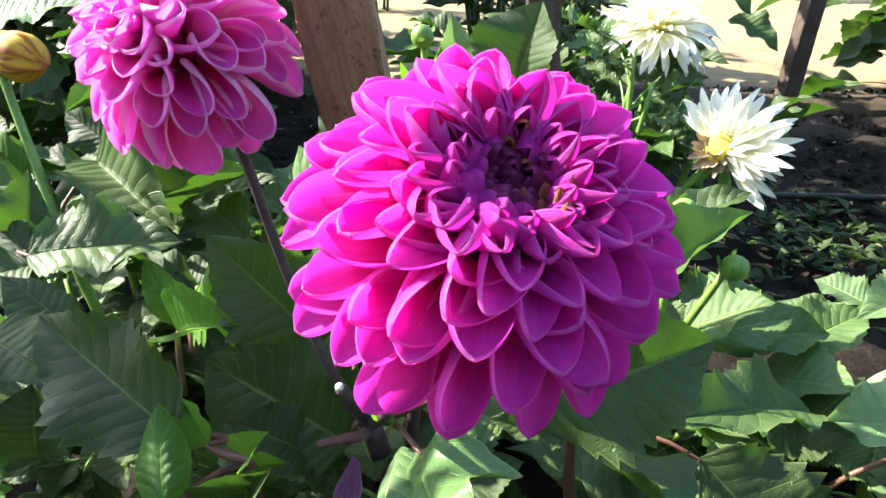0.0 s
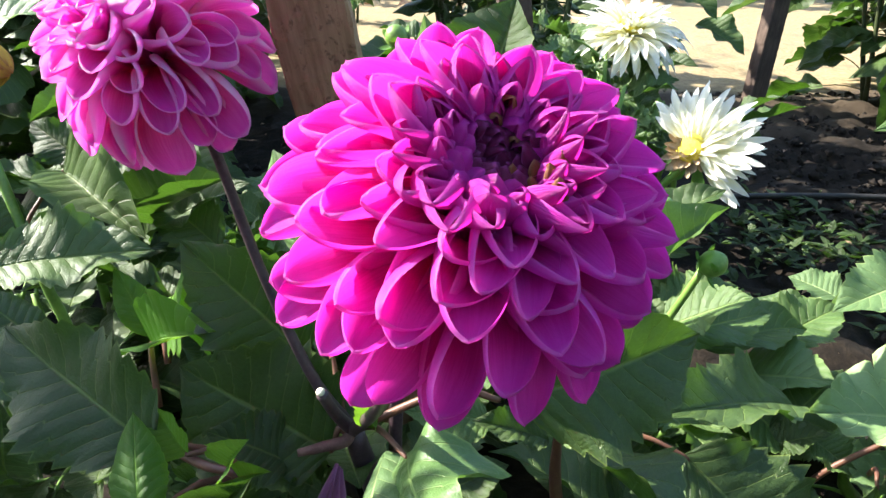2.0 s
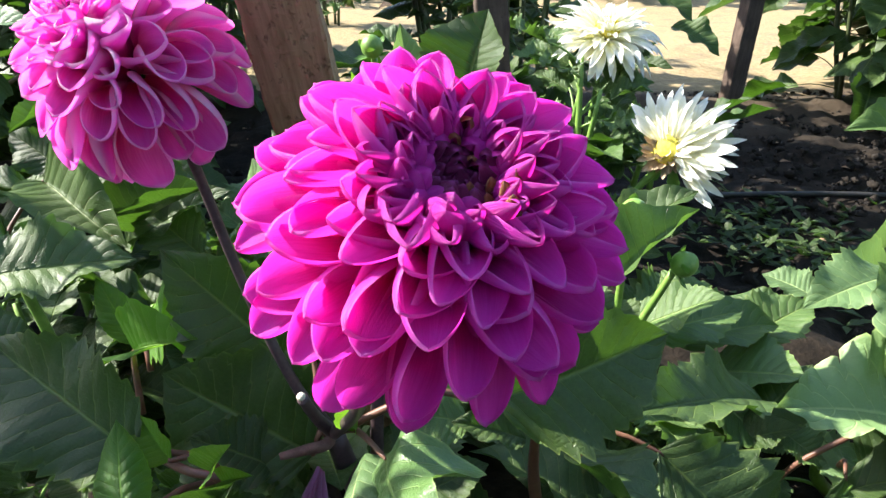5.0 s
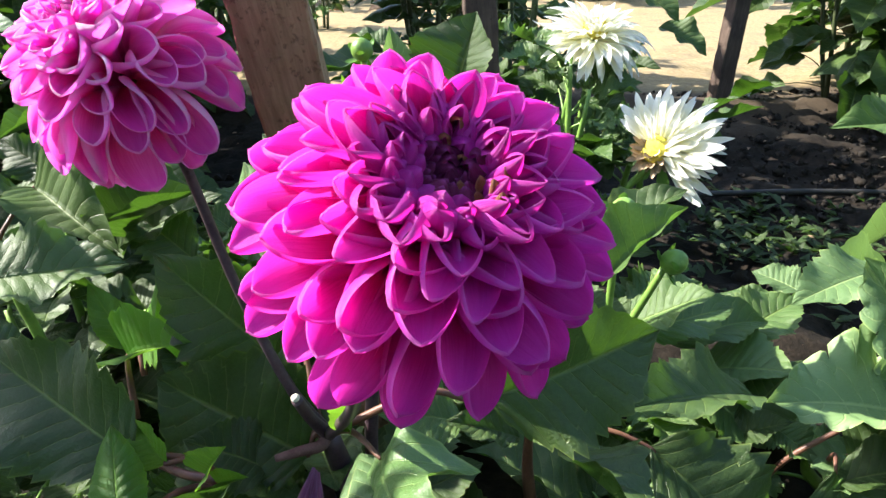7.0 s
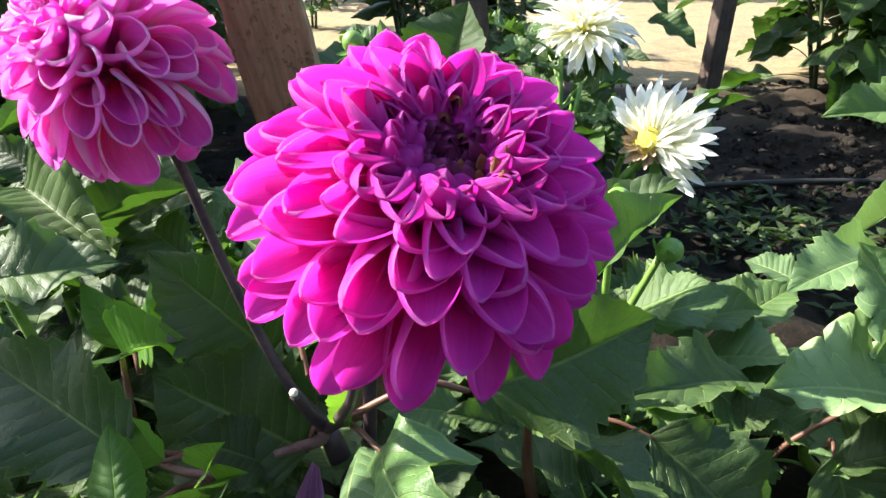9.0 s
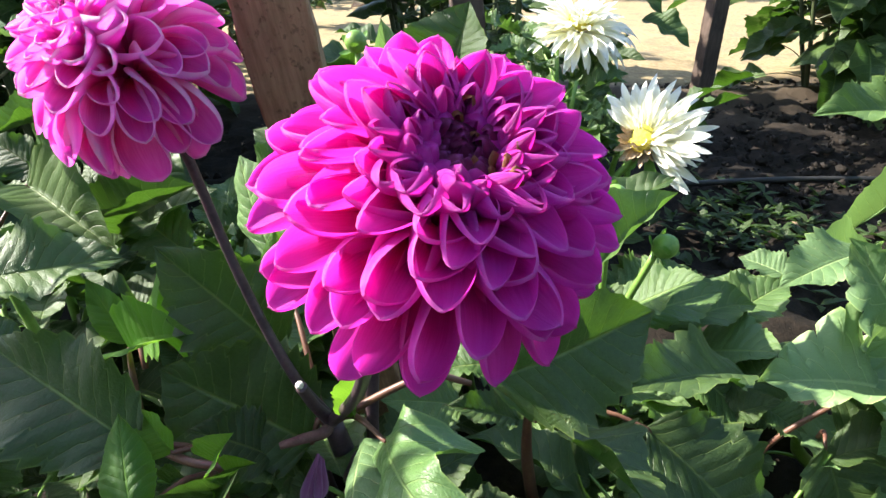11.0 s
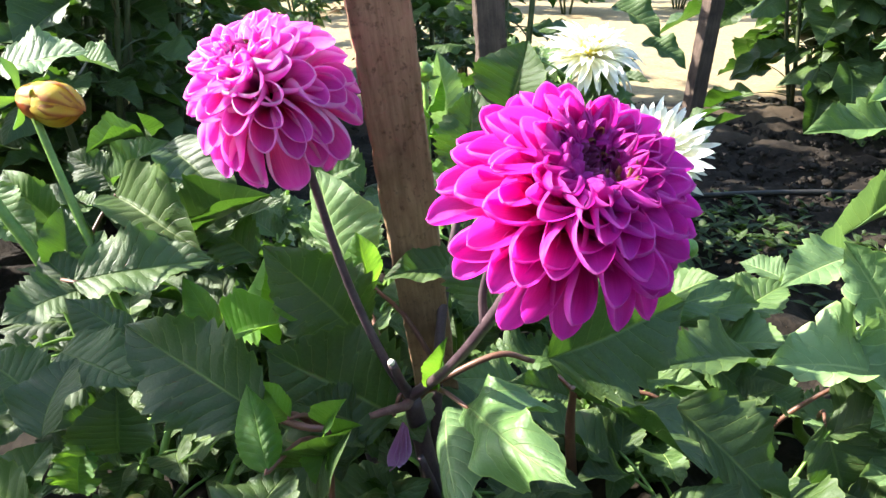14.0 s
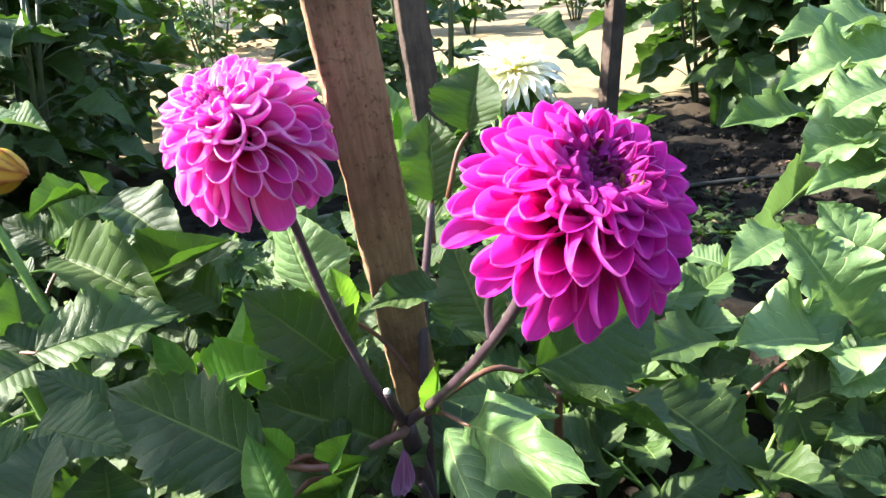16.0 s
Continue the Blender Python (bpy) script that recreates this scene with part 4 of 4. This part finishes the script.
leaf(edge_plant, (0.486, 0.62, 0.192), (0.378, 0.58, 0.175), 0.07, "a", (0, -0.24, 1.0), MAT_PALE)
leaf(main_plant, (-0.122, 0.3, 0.184), (-0.084, 0.27, 0.242), 0.045, "b", (0.3, -0.6, 0.7), MAT_GREEN)
leaf(main_plant, (-0.131, 0.3, 0.23), (-0.154, 0.315, 0.253), 0.03, "b", (-0.3, -0.7, 0.6), MAT_YOUNG, stalk=(-0.108, 0.33, 0.185))
leaf(main_plant, (-0.138, 0.25, 0.226), (-0.158, 0.3, 0.26), 0.03, "d", (0.3, -0.8, 0.5), MAT_YOUNG, stalk=(-0.108, 0.33, 0.185))
leaf(main_plant, (-0.085, 0.34, 0.189), (-0.133, 0.33, 0.222), 0.05, "a", (0, -0.5, 0.8), MAT_GREEN)
leaf(bud_plant, (-0.158, 0.2, 0.204), (-0.129, 0.28, 0.202), 0.06, "a", (-0.3, -0.5, 0.8), MAT_GREEN)
leaf(bud_plant, (-0.299, 0.31, 0.159), (-0.29, 0.32, 0.203), 0.035, "e", (0, -0.7, 0.6), MAT_YOUNG)
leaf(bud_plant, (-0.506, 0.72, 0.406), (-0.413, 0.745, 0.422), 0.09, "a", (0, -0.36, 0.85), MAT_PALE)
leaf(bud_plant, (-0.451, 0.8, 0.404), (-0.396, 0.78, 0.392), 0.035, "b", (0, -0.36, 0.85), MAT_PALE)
leaf(bud_plant, (-0.314, 0.25, 0.161), (-0.335, 0.3, 0.199), 0.07, "a", (-0.3, -0.6, 0.7), MAT_GREEN)
leaf(bud_plant, (-0.309, 0.27, 0.156), (-0.369, 0.31, 0.208), 0.07, "g", (-0.3, -0.6, 0.7), MAT_GREEN)
leaf(bud_plant, (-0.374, 0.33, 0.116), (-0.338, 0.36, 0.17), 0.06, "c", (-0.1, -0.6, 0.7), MAT_GREEN)
leaf(white_plant, (0.411, 1.5, 0.397), (0.513, 1.45, 0.335), 0.075, "c", (0.1, -0.6, 0.7), MAT_GREEN)
leaf(white_plant, (0.487, 1.5, 0.317), (0.579, 1.45, 0.267), 0.065, "c", (0.1, -0.6, 0.7), MAT_GREEN)
leaf(white_plant, (0.316, 1.2, 0.277), (0.396, 1.15, 0.298), 0.05, "c", (0.1, -0.4, 0.9), MAT_GREEN)
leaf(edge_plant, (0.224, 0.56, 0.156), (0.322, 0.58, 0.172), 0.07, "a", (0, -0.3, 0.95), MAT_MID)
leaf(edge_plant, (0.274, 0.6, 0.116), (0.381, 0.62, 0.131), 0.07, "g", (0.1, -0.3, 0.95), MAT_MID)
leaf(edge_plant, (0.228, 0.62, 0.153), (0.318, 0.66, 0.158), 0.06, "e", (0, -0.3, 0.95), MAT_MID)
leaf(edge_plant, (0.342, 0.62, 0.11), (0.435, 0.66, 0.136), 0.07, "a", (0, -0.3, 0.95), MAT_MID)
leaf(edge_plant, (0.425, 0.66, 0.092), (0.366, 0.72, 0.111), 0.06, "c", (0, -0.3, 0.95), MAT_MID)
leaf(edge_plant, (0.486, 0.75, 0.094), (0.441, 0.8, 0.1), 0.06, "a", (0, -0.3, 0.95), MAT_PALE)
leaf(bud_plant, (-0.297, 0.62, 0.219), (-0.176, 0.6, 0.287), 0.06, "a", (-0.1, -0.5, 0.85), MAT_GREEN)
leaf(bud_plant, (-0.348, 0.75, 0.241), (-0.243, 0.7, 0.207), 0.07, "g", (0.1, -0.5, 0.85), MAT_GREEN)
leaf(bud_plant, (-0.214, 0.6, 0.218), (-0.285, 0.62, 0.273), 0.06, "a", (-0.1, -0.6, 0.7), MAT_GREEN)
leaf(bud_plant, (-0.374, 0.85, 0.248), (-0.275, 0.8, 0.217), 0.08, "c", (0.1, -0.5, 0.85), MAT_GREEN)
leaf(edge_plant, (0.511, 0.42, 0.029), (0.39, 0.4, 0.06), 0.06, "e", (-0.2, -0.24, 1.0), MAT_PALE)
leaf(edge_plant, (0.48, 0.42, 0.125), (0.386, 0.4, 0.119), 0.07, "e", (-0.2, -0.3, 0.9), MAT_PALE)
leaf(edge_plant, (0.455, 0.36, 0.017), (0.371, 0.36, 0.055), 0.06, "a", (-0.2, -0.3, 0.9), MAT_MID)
leaf(bud_plant, (-0.48, 0.6, 0.308), (-0.428, 0.57, 0.253), 0.055, "a", (-0.5, -0.3, 0.8), MAT_PALE)
leaf(bud_plant, (-0.417, 0.6, 0.256), (-0.473, 0.62, 0.32), 0.06, "g", (-0.4, -0.5, 0.8), MAT_MID)
leaf(bud_plant, (-0.398, 0.7, 0.272), (-0.323, 0.7, 0.326), 0.05, "c", (-0.3, -0.6, 0.7), MAT_MID)
leaf(bud_plant, (-0.392, 0.7, 0.272), (-0.452, 0.72, 0.309), 0.05, "a", (-0.3, -0.6, 0.7), MAT_GREEN)
leaf(bud_plant, (-0.353, 0.78, 0.29), (-0.276, 0.74, 0.255), 0.06, "a", (-0.3, -0.5, 0.8), MAT_MID)
leaf(main_plant, (-0.104, 0.75, 0.244), (-0.18, 0.78, 0.295), 0.065, "a", (-0.1, -0.6, 0.7), MAT_GREEN)
leaf(main_plant, (-0.164, 0.72, 0.247), (-0.101, 0.7, 0.293), 0.05, "g", (-0.1, -0.6, 0.7), MAT_MID)

# unseen taller shoot of the same plant, added to shade the leaves beside it
tube("stem", [(-0.50, 0.58, 0.40), (-0.54, 0.57, 0.48), (-0.55, 0.55, 0.60)], [0.005, 0.0045, 0.003], MAT_GREENSTEM, bud_plant)
leaf(bud_plant, (-0.515, 0.535, 0.525), (-0.395, 0.455, 0.530), 0.095, "a", (-0.5, 0.1, 0.85), MAT_GREEN, stalk=(-0.545, 0.56, 0.50))
leaf(bud_plant, (-0.60, 0.52, 0.48), (-0.60, 0.39, 0.47), 0.095, "a", (-0.6, 0.1, 0.8), MAT_GREEN, stalk=(-0.54, 0.57, 0.48))
leaf(bud_plant, (-0.60, 0.50, 0.54), (-0.66, 0.38, 0.53), 0.095, "g", (-0.6, 0.1, 0.8), MAT_GREEN, stalk=(-0.548, 0.56, 0.55))

# the amber bud and its stem
bud_axis = Vector((0.93, -0.25, -0.14))
bud = tagged(new("flower_bud"), "half-open amber dahlia bud streaked with red")
bud.parent = bud_plant
bud_axes = axis_frame(bud_axis)
bud_at = Vector((-0.400, 0.555, 0.409))
child("bud_core", ellipsoid_mesh("bud_core", 0.0185, 0.0185, 0.026, MAT_AMBER), bud, turned(bud_at + bud_axis.normalized() * 0.024, bud_axis))
wrap = [petal_mesh(400 + k, 0.52, 0.8, 0.9, -0.24, 0.16, 0.8, MAT_AMBER, 14, 9) for k in range(4)]
bud_rnd = random.Random(7)
for k in range(18):
    child("petal", wrap[k % 4], bud, petal_pose(bud_at, bud_axes, (0.06, 0.12, 0.19)[k // 6], k * 1.047 + (k // 6) * 0.5, 0.060 + bud_rnd.uniform(-0.004, 0.003), 0.002, bud_rnd.uniform(-0.15, 0.15)))
bract = petal_mesh(420, 0.42, 0.5, 0.7, 0.1, 0.0, 0.9, MAT_CALYX, 9, 7)
for k in range(8):
    child("sepal", bract, bud, petal_pose(bud_at, bud_axes, 0.75 if k % 2 else 2.0, k * 0.785, 0.030 if k % 2 else 0.034, 0.004))
tube("stem", [(-0.30, 0.50, -0.01), (-0.318, 0.50, 0.17), (-0.334, 0.505, 0.233), (-0.365, 0.53, 0.32), (-0.388, 0.55, 0.385), (-0.394, 0.556, 0.405)], [0.0055, 0.0048, 0.0044, 0.0040, 0.0036, 0.0042], MAT_GREENSTEM, bud_plant)
tube("stem", [(-0.36, 0.52, -0.01), (-0.40, 0.54, 0.20), (-0.455, 0.56, 0.31), (-0.50, 0.58, 0.40)], [0.0065, 0.006, 0.0055, 0.005], MAT_GREENSTEM, bud_plant)


def small_bud(plant, at, axis, size, seed, material=MAT_GREENSTEM):
    b = tagged(new("flower_bud"), "small green dahlia bud still closed")
    b.parent = plant
    child("bud_core", ellipsoid_mesh("bud_core", size, size, size * 1.05, material), b, turned(Vector(at) + Vector(axis).normalized() * size * 0.7, axis))
    shape = petal_mesh(430 + seed, 0.6, 0.6, 0.8, -0.05, 0.1, 0.8, MAT_CALYX, 8, 5)
    axes = axis_frame(axis)
    for k in range(6):
        child("sepal", shape, b, petal_pose(at, axes, 0.9 + 0.6 * (k % 2), k * 1.047, size * 1.7, size * 0.15))


tube("leaf_stalk", [(-0.160, 0.318, 0.226), (-0.1244, 0.300, 0.2228), (-0.103, 0.295, 0.2205), (-0.1045, 0.297, 0.195), (-0.108, 0.305, 0.12)], [0.0030, 0.0028, 0.0025, 0.0023, 0.0026], MAT_STALK, main_plant)
for base, tip, wide, normal in (((-0.106, 0.293, 0.228), (-0.088, 0.285, 0.256), 0.022, (-0.3, -0.7, 0.6)), ((-0.103, 0.293, 0.219), (-0.1026, 0.268, 0.190), 0.022, (-0.5, -0.6, 0.6)),
                                ((-0.101, 0.294, 0.220), (-0.078, 0.285, 0.2333), 0.012, (0, -0.6, 0.8)), ((-0.024, 0.325, 0.232), (-0.0165, 0.332, 0.274), 0.016, (-0.4, -0.7, 0.4))):
    leaf(main_plant, base, tip, wide, "b", normal, MAT_YOUNG)
small_bud(main_plant, (-0.026, 0.520, 0.428), (-0.2, -0.3, 1), 0.0085, 4)
tube("stem", [(-0.020, 0.46, 0.20), (-0.024, 0.50, 0.33), (-0.026, 0.52, 0.428)], [0.0040, 0.0032, 0.0024], MAT_GREENSTEM, main_plant)
for base, tip, wide, normal in (((-0.025, 0.518, 0.392), (-0.042, 0.505, 0.418), 0.016, (-0.4, -0.7, 0.5)), ((-0.025, 0.516, 0.375), (0.002, 0.500, 0.372), 0.017, (0.3, -0.6, 0.7)),
                                ((-0.025, 0.514, 0.352), (-0.040, 0.495, 0.372), 0.018, (-0.4, -0.7, 0.5)), ((-0.024, 0.512, 0.345), (-0.003, 0.490, 0.340), 0.020, (0.3, -0.6, 0.7)), ((-0.025, 0.517, 0.400), (-0.012, 0.505, 0.430), 0.013, (0.4, -0.8, 0.3))):
    leaf(main_plant, base, tip, wide, "b", normal, MAT_YOUNG)
small_bud(bud_plant, (-0.280, 0.350, 0.100), (0, -0.3, 1), 0.0105, 1, MAT_BUD)
small_bud(edge_plant, (0.219, 0.5, 0.26), (0.7, -0.3, 0.5), 0.011, 2)
small_bud(edge_plant, (0.19, 0.55, 0.283), (0.2, -0.4, 0.8), 0.012, 3)
tube("stem", [(0.20, 0.52, 0.02), (0.185, 0.51, 0.15), (0.219, 0.5, 0.26)], [0.005, 0.004, 0.003], MAT_GREENSTEM, edge_plant)
tube("stem", [(0.20, 0.54, 0.02), (0.19, 0.55, 0.15), (0.19, 0.55, 0.283)], [0.005, 0.004, 0.003], MAT_GREENSTEM, edge_plant)
tube("stem", [(0.33, 0.50, -0.01), (0.345, 0.475, 0.07), (0.40, 0.47, 0.12), (0.46, 0.47, 0.15)], [0.0035, 0.0028, 0.0024, 0.002], MAT_STALK, edge_plant)
tube("stem", [(0.12, 0.43, 0.0), (0.10, 0.40, 0.12), (0.096, 0.387, 0.185)], [0.006, 0.005, 0.003], MAT_STALK, edge_plant)


# ---------------------------------------------------------------- white dahlias
def white_bloom(plant, centre, axis, radius, count, seed, low, high, label, faded=None):
    rnd = random.Random(seed)
    flower = tagged(new("flower"), label)
    flower.parent = plant
    axes = axis_frame(axis)
    shapes = [petal_mesh(500 + 10 * seed + k, 0.215 * rnd.uniform(0.75, 1.2), 1.3, rnd.uniform(0.7, 1.5), rnd.uniform(0.0, 0.14), rnd.uniform(-0.16, 0.12), 0.75, MAT_WHITE, 10, 7, full=(0.60, 1.8)) for k in range(7)]
    shrunk = petal_mesh(590 + seed, 0.35, 1.5, 1.6, 0.1, 0.1, 0.8, MAT_TAN, 8, 5)
    for i in range(count):
        s = (i + 0.5) / count
        polar = low + (high - low) * s ** 0.7 + rnd.uniform(-0.1, 0.1)
        away = axes[1] * math.cos(i * 2.39996) + axes[2] * math.sin(i * 2.39996)
        if faded is not None and away.dot(Vector(faded)) > 0.15:
            if rnd.random() < 0.75:
                child("petal", shrunk, flower, petal_pose(centre, axes, rnd.uniform(0.5, 1.3), i * 2.39996, radius * rnd.uniform(0.3, 0.5), 0.006), "shrivelled tan petal")
            continue
        child("petal", rnd.choice(shapes), flower, petal_pose(centre, axes, polar, i * 2.39996, radius * rnd.uniform(0.72, 1.05) * (0.55 + 0.45 * min(1, s * 2)), 0.006, rnd.uniform(-0.25, 0.25)))
    child("flower_centre", ellipsoid_mesh("flower_centre", radius * 0.24, radius * 0.24, radius * 0.18, MAT_DISC), flower, turned(Vector(centre) + axes[0] * radius * 0.22, axis), "yellow centre")
    calyx(flower, Vector(centre) - axes[0] * 0.008, axis, radius * 0.2, 7, radius * 0.45, seed)
    return flower


white_bloom(white_plant, (0.334, 0.905, 0.230), (-0.50, -0.60, 0.45), 0.088, 150, 1, 0.45, 1.75, "fading white dahlia bloom with a brown withered side", (-0.85, -0.2, -0.5))
white_bloom(white_plant, (0.268, 1.10, 0.352), (0.10, -0.25, 0.95), 0.088, 130, 2, 0.25, 2.0, "ragged white dahlia bloom with a creamy centre")
tube("stem", [(0.24, 0.98, -0.01), (0.27, 0.94, 0.12), (0.335, 0.90, 0.23)], [0.006, 0.005, 0.004], MAT_GREENSTEM, white_plant)
tube("stem", [(0.22, 1.06, -0.01), (0.25, 1.09, 0.18), (0.268, 1.10, 0.34)], [0.006, 0.005, 0.004], MAT_GREENSTEM, white_plant)
bush(white_plant, 0.19, 1.00, 0.36, 0.12, 20, 0.085, 31, MAT_MID, 0.2, 3)
bush(white_plant, 0.30, 1.04, 0.26, 0.12, 14, 0.09, 32, MAT_GREEN, 0.1, 3)

# leafy growth filling the bed round the blooms
bush(main_plant, -0.03, 0.42, 0.16, 0.14, 26, 0.08, 41, MAT_GREEN, 0.15, 4, MAT_STEM)
bush(main_plant, -0.10, 0.30, 0.08, 0.13, 18, 0.075, 42, MAT_GREEN, 0.1, 3, MAT_STEM)
bush(main_plant, 0.06, 0.30, 0.08, 0.13, 18, 0.08, 43, MAT_GREEN, 0.1, 3, MAT_STEM)
bush(bud_plant, -0.34, 0.52, 0.20, 0.16, 32, 0.075, 44, MAT_GREEN, 0.1, 4)
bush(bud_plant, -0.27, 0.38, 0.13, 0.14, 22, 0.075, 45, MAT_GREEN, 0.1, 3)
bush(bud_plant, -0.12, 0.80, 0.15, 0.15, 22, 0.085, 53, MAT_MID, 0.1, 3)
bush(bud_plant, -0.28, 0.76, 0.20, 0.14, 18, 0.085, 54, MAT_MID, 0.1, 3)
bush(bud_plant, -0.42, 0.70, 0.28, 0.15, 30, 0.075, 46, MAT_GREEN, 0.1, 4)
bush(bud_plant, -0.19, 0.58, 0.20, 0.14, 28, 0.085, 47, MAT_GREEN, 0.1, 3)
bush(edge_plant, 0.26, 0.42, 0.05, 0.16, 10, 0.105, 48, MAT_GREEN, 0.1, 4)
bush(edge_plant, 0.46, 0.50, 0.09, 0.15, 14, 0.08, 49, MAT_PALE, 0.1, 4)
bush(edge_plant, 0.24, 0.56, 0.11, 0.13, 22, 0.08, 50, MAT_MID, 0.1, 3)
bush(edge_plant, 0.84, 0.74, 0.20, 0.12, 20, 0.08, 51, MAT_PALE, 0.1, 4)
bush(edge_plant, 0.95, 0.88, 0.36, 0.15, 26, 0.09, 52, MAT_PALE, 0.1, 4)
for k, (x, y, hgt) in enumerate(((-0.05, 0.58, 0.20), (0.03, 0.62, 0.26), (0.10, 0.66, 0.24))):
    bush(main_plant, x, y, hgt, 0.10, 12, 0.085, 60 + k, MAT_GREEN, 0.2, 2)

# taller plants farther back; those at x 0.02 and 0.06 are added to shade soil
# Heights from 0.92 up are raised out of view to shade soil and path.
for k, (x, y, hgt, rad, count, material) in enumerate((
        (-0.62, 1.15, 0.62, 0.26, 70, MAT_GREEN), (-0.92, 1.25, 0.72, 0.28, 70, MAT_GREEN), (-0.66, 1.62, 0.92, 0.26, 70, MAT_GREEN), (-0.95, 1.85, 1.35, 0.30, 70, MAT_GREEN),
        (-1.10, 1.00, 0.68, 0.25, 60, MAT_GREEN), (-0.84, 0.85, 0.50, 0.20, 50, MAT_GREEN), (-1.25, 1.6, 0.7, 0.28, 40, MAT_GREEN), (-0.95, 2.35, 1.0, 0.28, 56, MAT_GREEN), (-1.25, 2.7, 1.8, 0.36, 70, MAT_GREEN), (-1.5, 3.3, 2.0, 0.38, 70, MAT_GREEN),
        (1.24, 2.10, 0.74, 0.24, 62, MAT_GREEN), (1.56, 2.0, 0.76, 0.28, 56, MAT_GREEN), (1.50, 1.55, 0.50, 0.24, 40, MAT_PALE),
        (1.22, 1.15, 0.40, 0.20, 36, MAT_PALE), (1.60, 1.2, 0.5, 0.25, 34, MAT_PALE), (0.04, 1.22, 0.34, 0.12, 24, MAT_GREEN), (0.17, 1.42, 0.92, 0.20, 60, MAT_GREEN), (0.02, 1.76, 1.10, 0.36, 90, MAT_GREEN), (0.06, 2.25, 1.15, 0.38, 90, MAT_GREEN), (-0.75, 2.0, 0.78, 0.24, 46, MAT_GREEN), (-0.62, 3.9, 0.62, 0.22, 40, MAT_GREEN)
        )):
    row_plant = thing("dahlia_plant", "leafy green dahlia bush without blooms", "dahlia", "dahlia bushes in the bed")
    bush(row_plant, x, y, hgt, rad, count, 0.19 if x > 1.1 and y > 1.9 else 0.105, 100 + k, material, 0.12, 4, MAT_ROWSTEM, 0.7 if x > 1.1 and y > 1.9 else 0.4 if x < -0.5 else 0.15)
# The 1.15 and 1.3 heights are raised out of view for shade as well.
for k, (x, y, hgt, rad) in enumerate(((0.19, 2.6, 0.66, 0.17), (-0.72, 2.25, 1.15, 0.26), (-0.98, 2.1, 1.3, 0.28), (-1.2, 2.2, 1.0, 0.3), (-0.80, 2.9, 0.9, 0.26), (1.50, 2.50, 0.95, 0.30), (1.85, 2.2, 0.95, 0.30), (-1.0, 1.55, 0.75, 0.26), (-0.72, 1.35, 0.62, 0.22))):
    row_plant = thing("dahlia_plant", "dense dark green dahlia bush without blooms", "dahlia", "dahlia bushes in the bed")
    far_bush(row_plant, x, y, hgt, rad, 150, 0.14, 200 + k, MAT_GREEN)
# Their height and the hidden two are added to shade the far path.
for k, (x, y) in enumerate(((-0.22, 6.0), (0.15, 7.0), (0.45, 8.0))):
    row_plant = thing("dahlia_plant", "dense dahlia bush added tall to shade the sandy path", "dahlia", "dahlia bushes beyond the path")
    far_bush(row_plant, x, y, 1.9, 0.42, 260, 0.17, 180 + k, MAT_GREEN)
for k in range(9):
    row_plant = thing("dahlia_plant", "leafy green dahlia bush beyond the sandy path", "dahlia", "dahlia bushes beyond the path")
    far_bush(row_plant, -3.6 + 0.95 * k, 5.6 + 0.3 * math.sin(k * 2.1), 0.9, 0.5, 150, 0.17, 130 + k, MAT_GREEN)
# Unseen bush, added at the left to shade the low leaves.
shade_bush = thing("dahlia_plant", "unseen tall bush added to shade the lower left leaves", "dahlia", "dahlia bushes in the bed")
far_bush(shade_bush, -0.90, 0.44, 0.84, 0.18, 95, 0.11, 150, MAT_GREEN)
# unseen near rows, added to close the garden round the camera and block skylight
for k in range(9):
    row_plant = thing("dahlia_plant", "unseen leafy bush added behind the camera to block skylight", "dahlia", "dahlia bushes in the near row")
    far_bush(row_plant, -2.0 + 0.5 * k, -1.05 - 0.2 * math.sin(k * 1.7), 1.15, 0.4, 150, 0.17, 160 + k, MAT_GREEN)
for k in range(5):
    row_plant = thing("dahlia_plant", "unseen leafy bush added on the right to block skylight", "dahlia", "dahlia bushes in the near row")
    far_bush(row_plant, 2.5 + 0.15 * math.sin(k * 2.3), -0.8 + 0.6 * k, 1.7, 0.42, 170, 0.17, 190 + k, MAT_GREEN)
tagged(twig, "bare dry twig among the dark leaves", "twig")
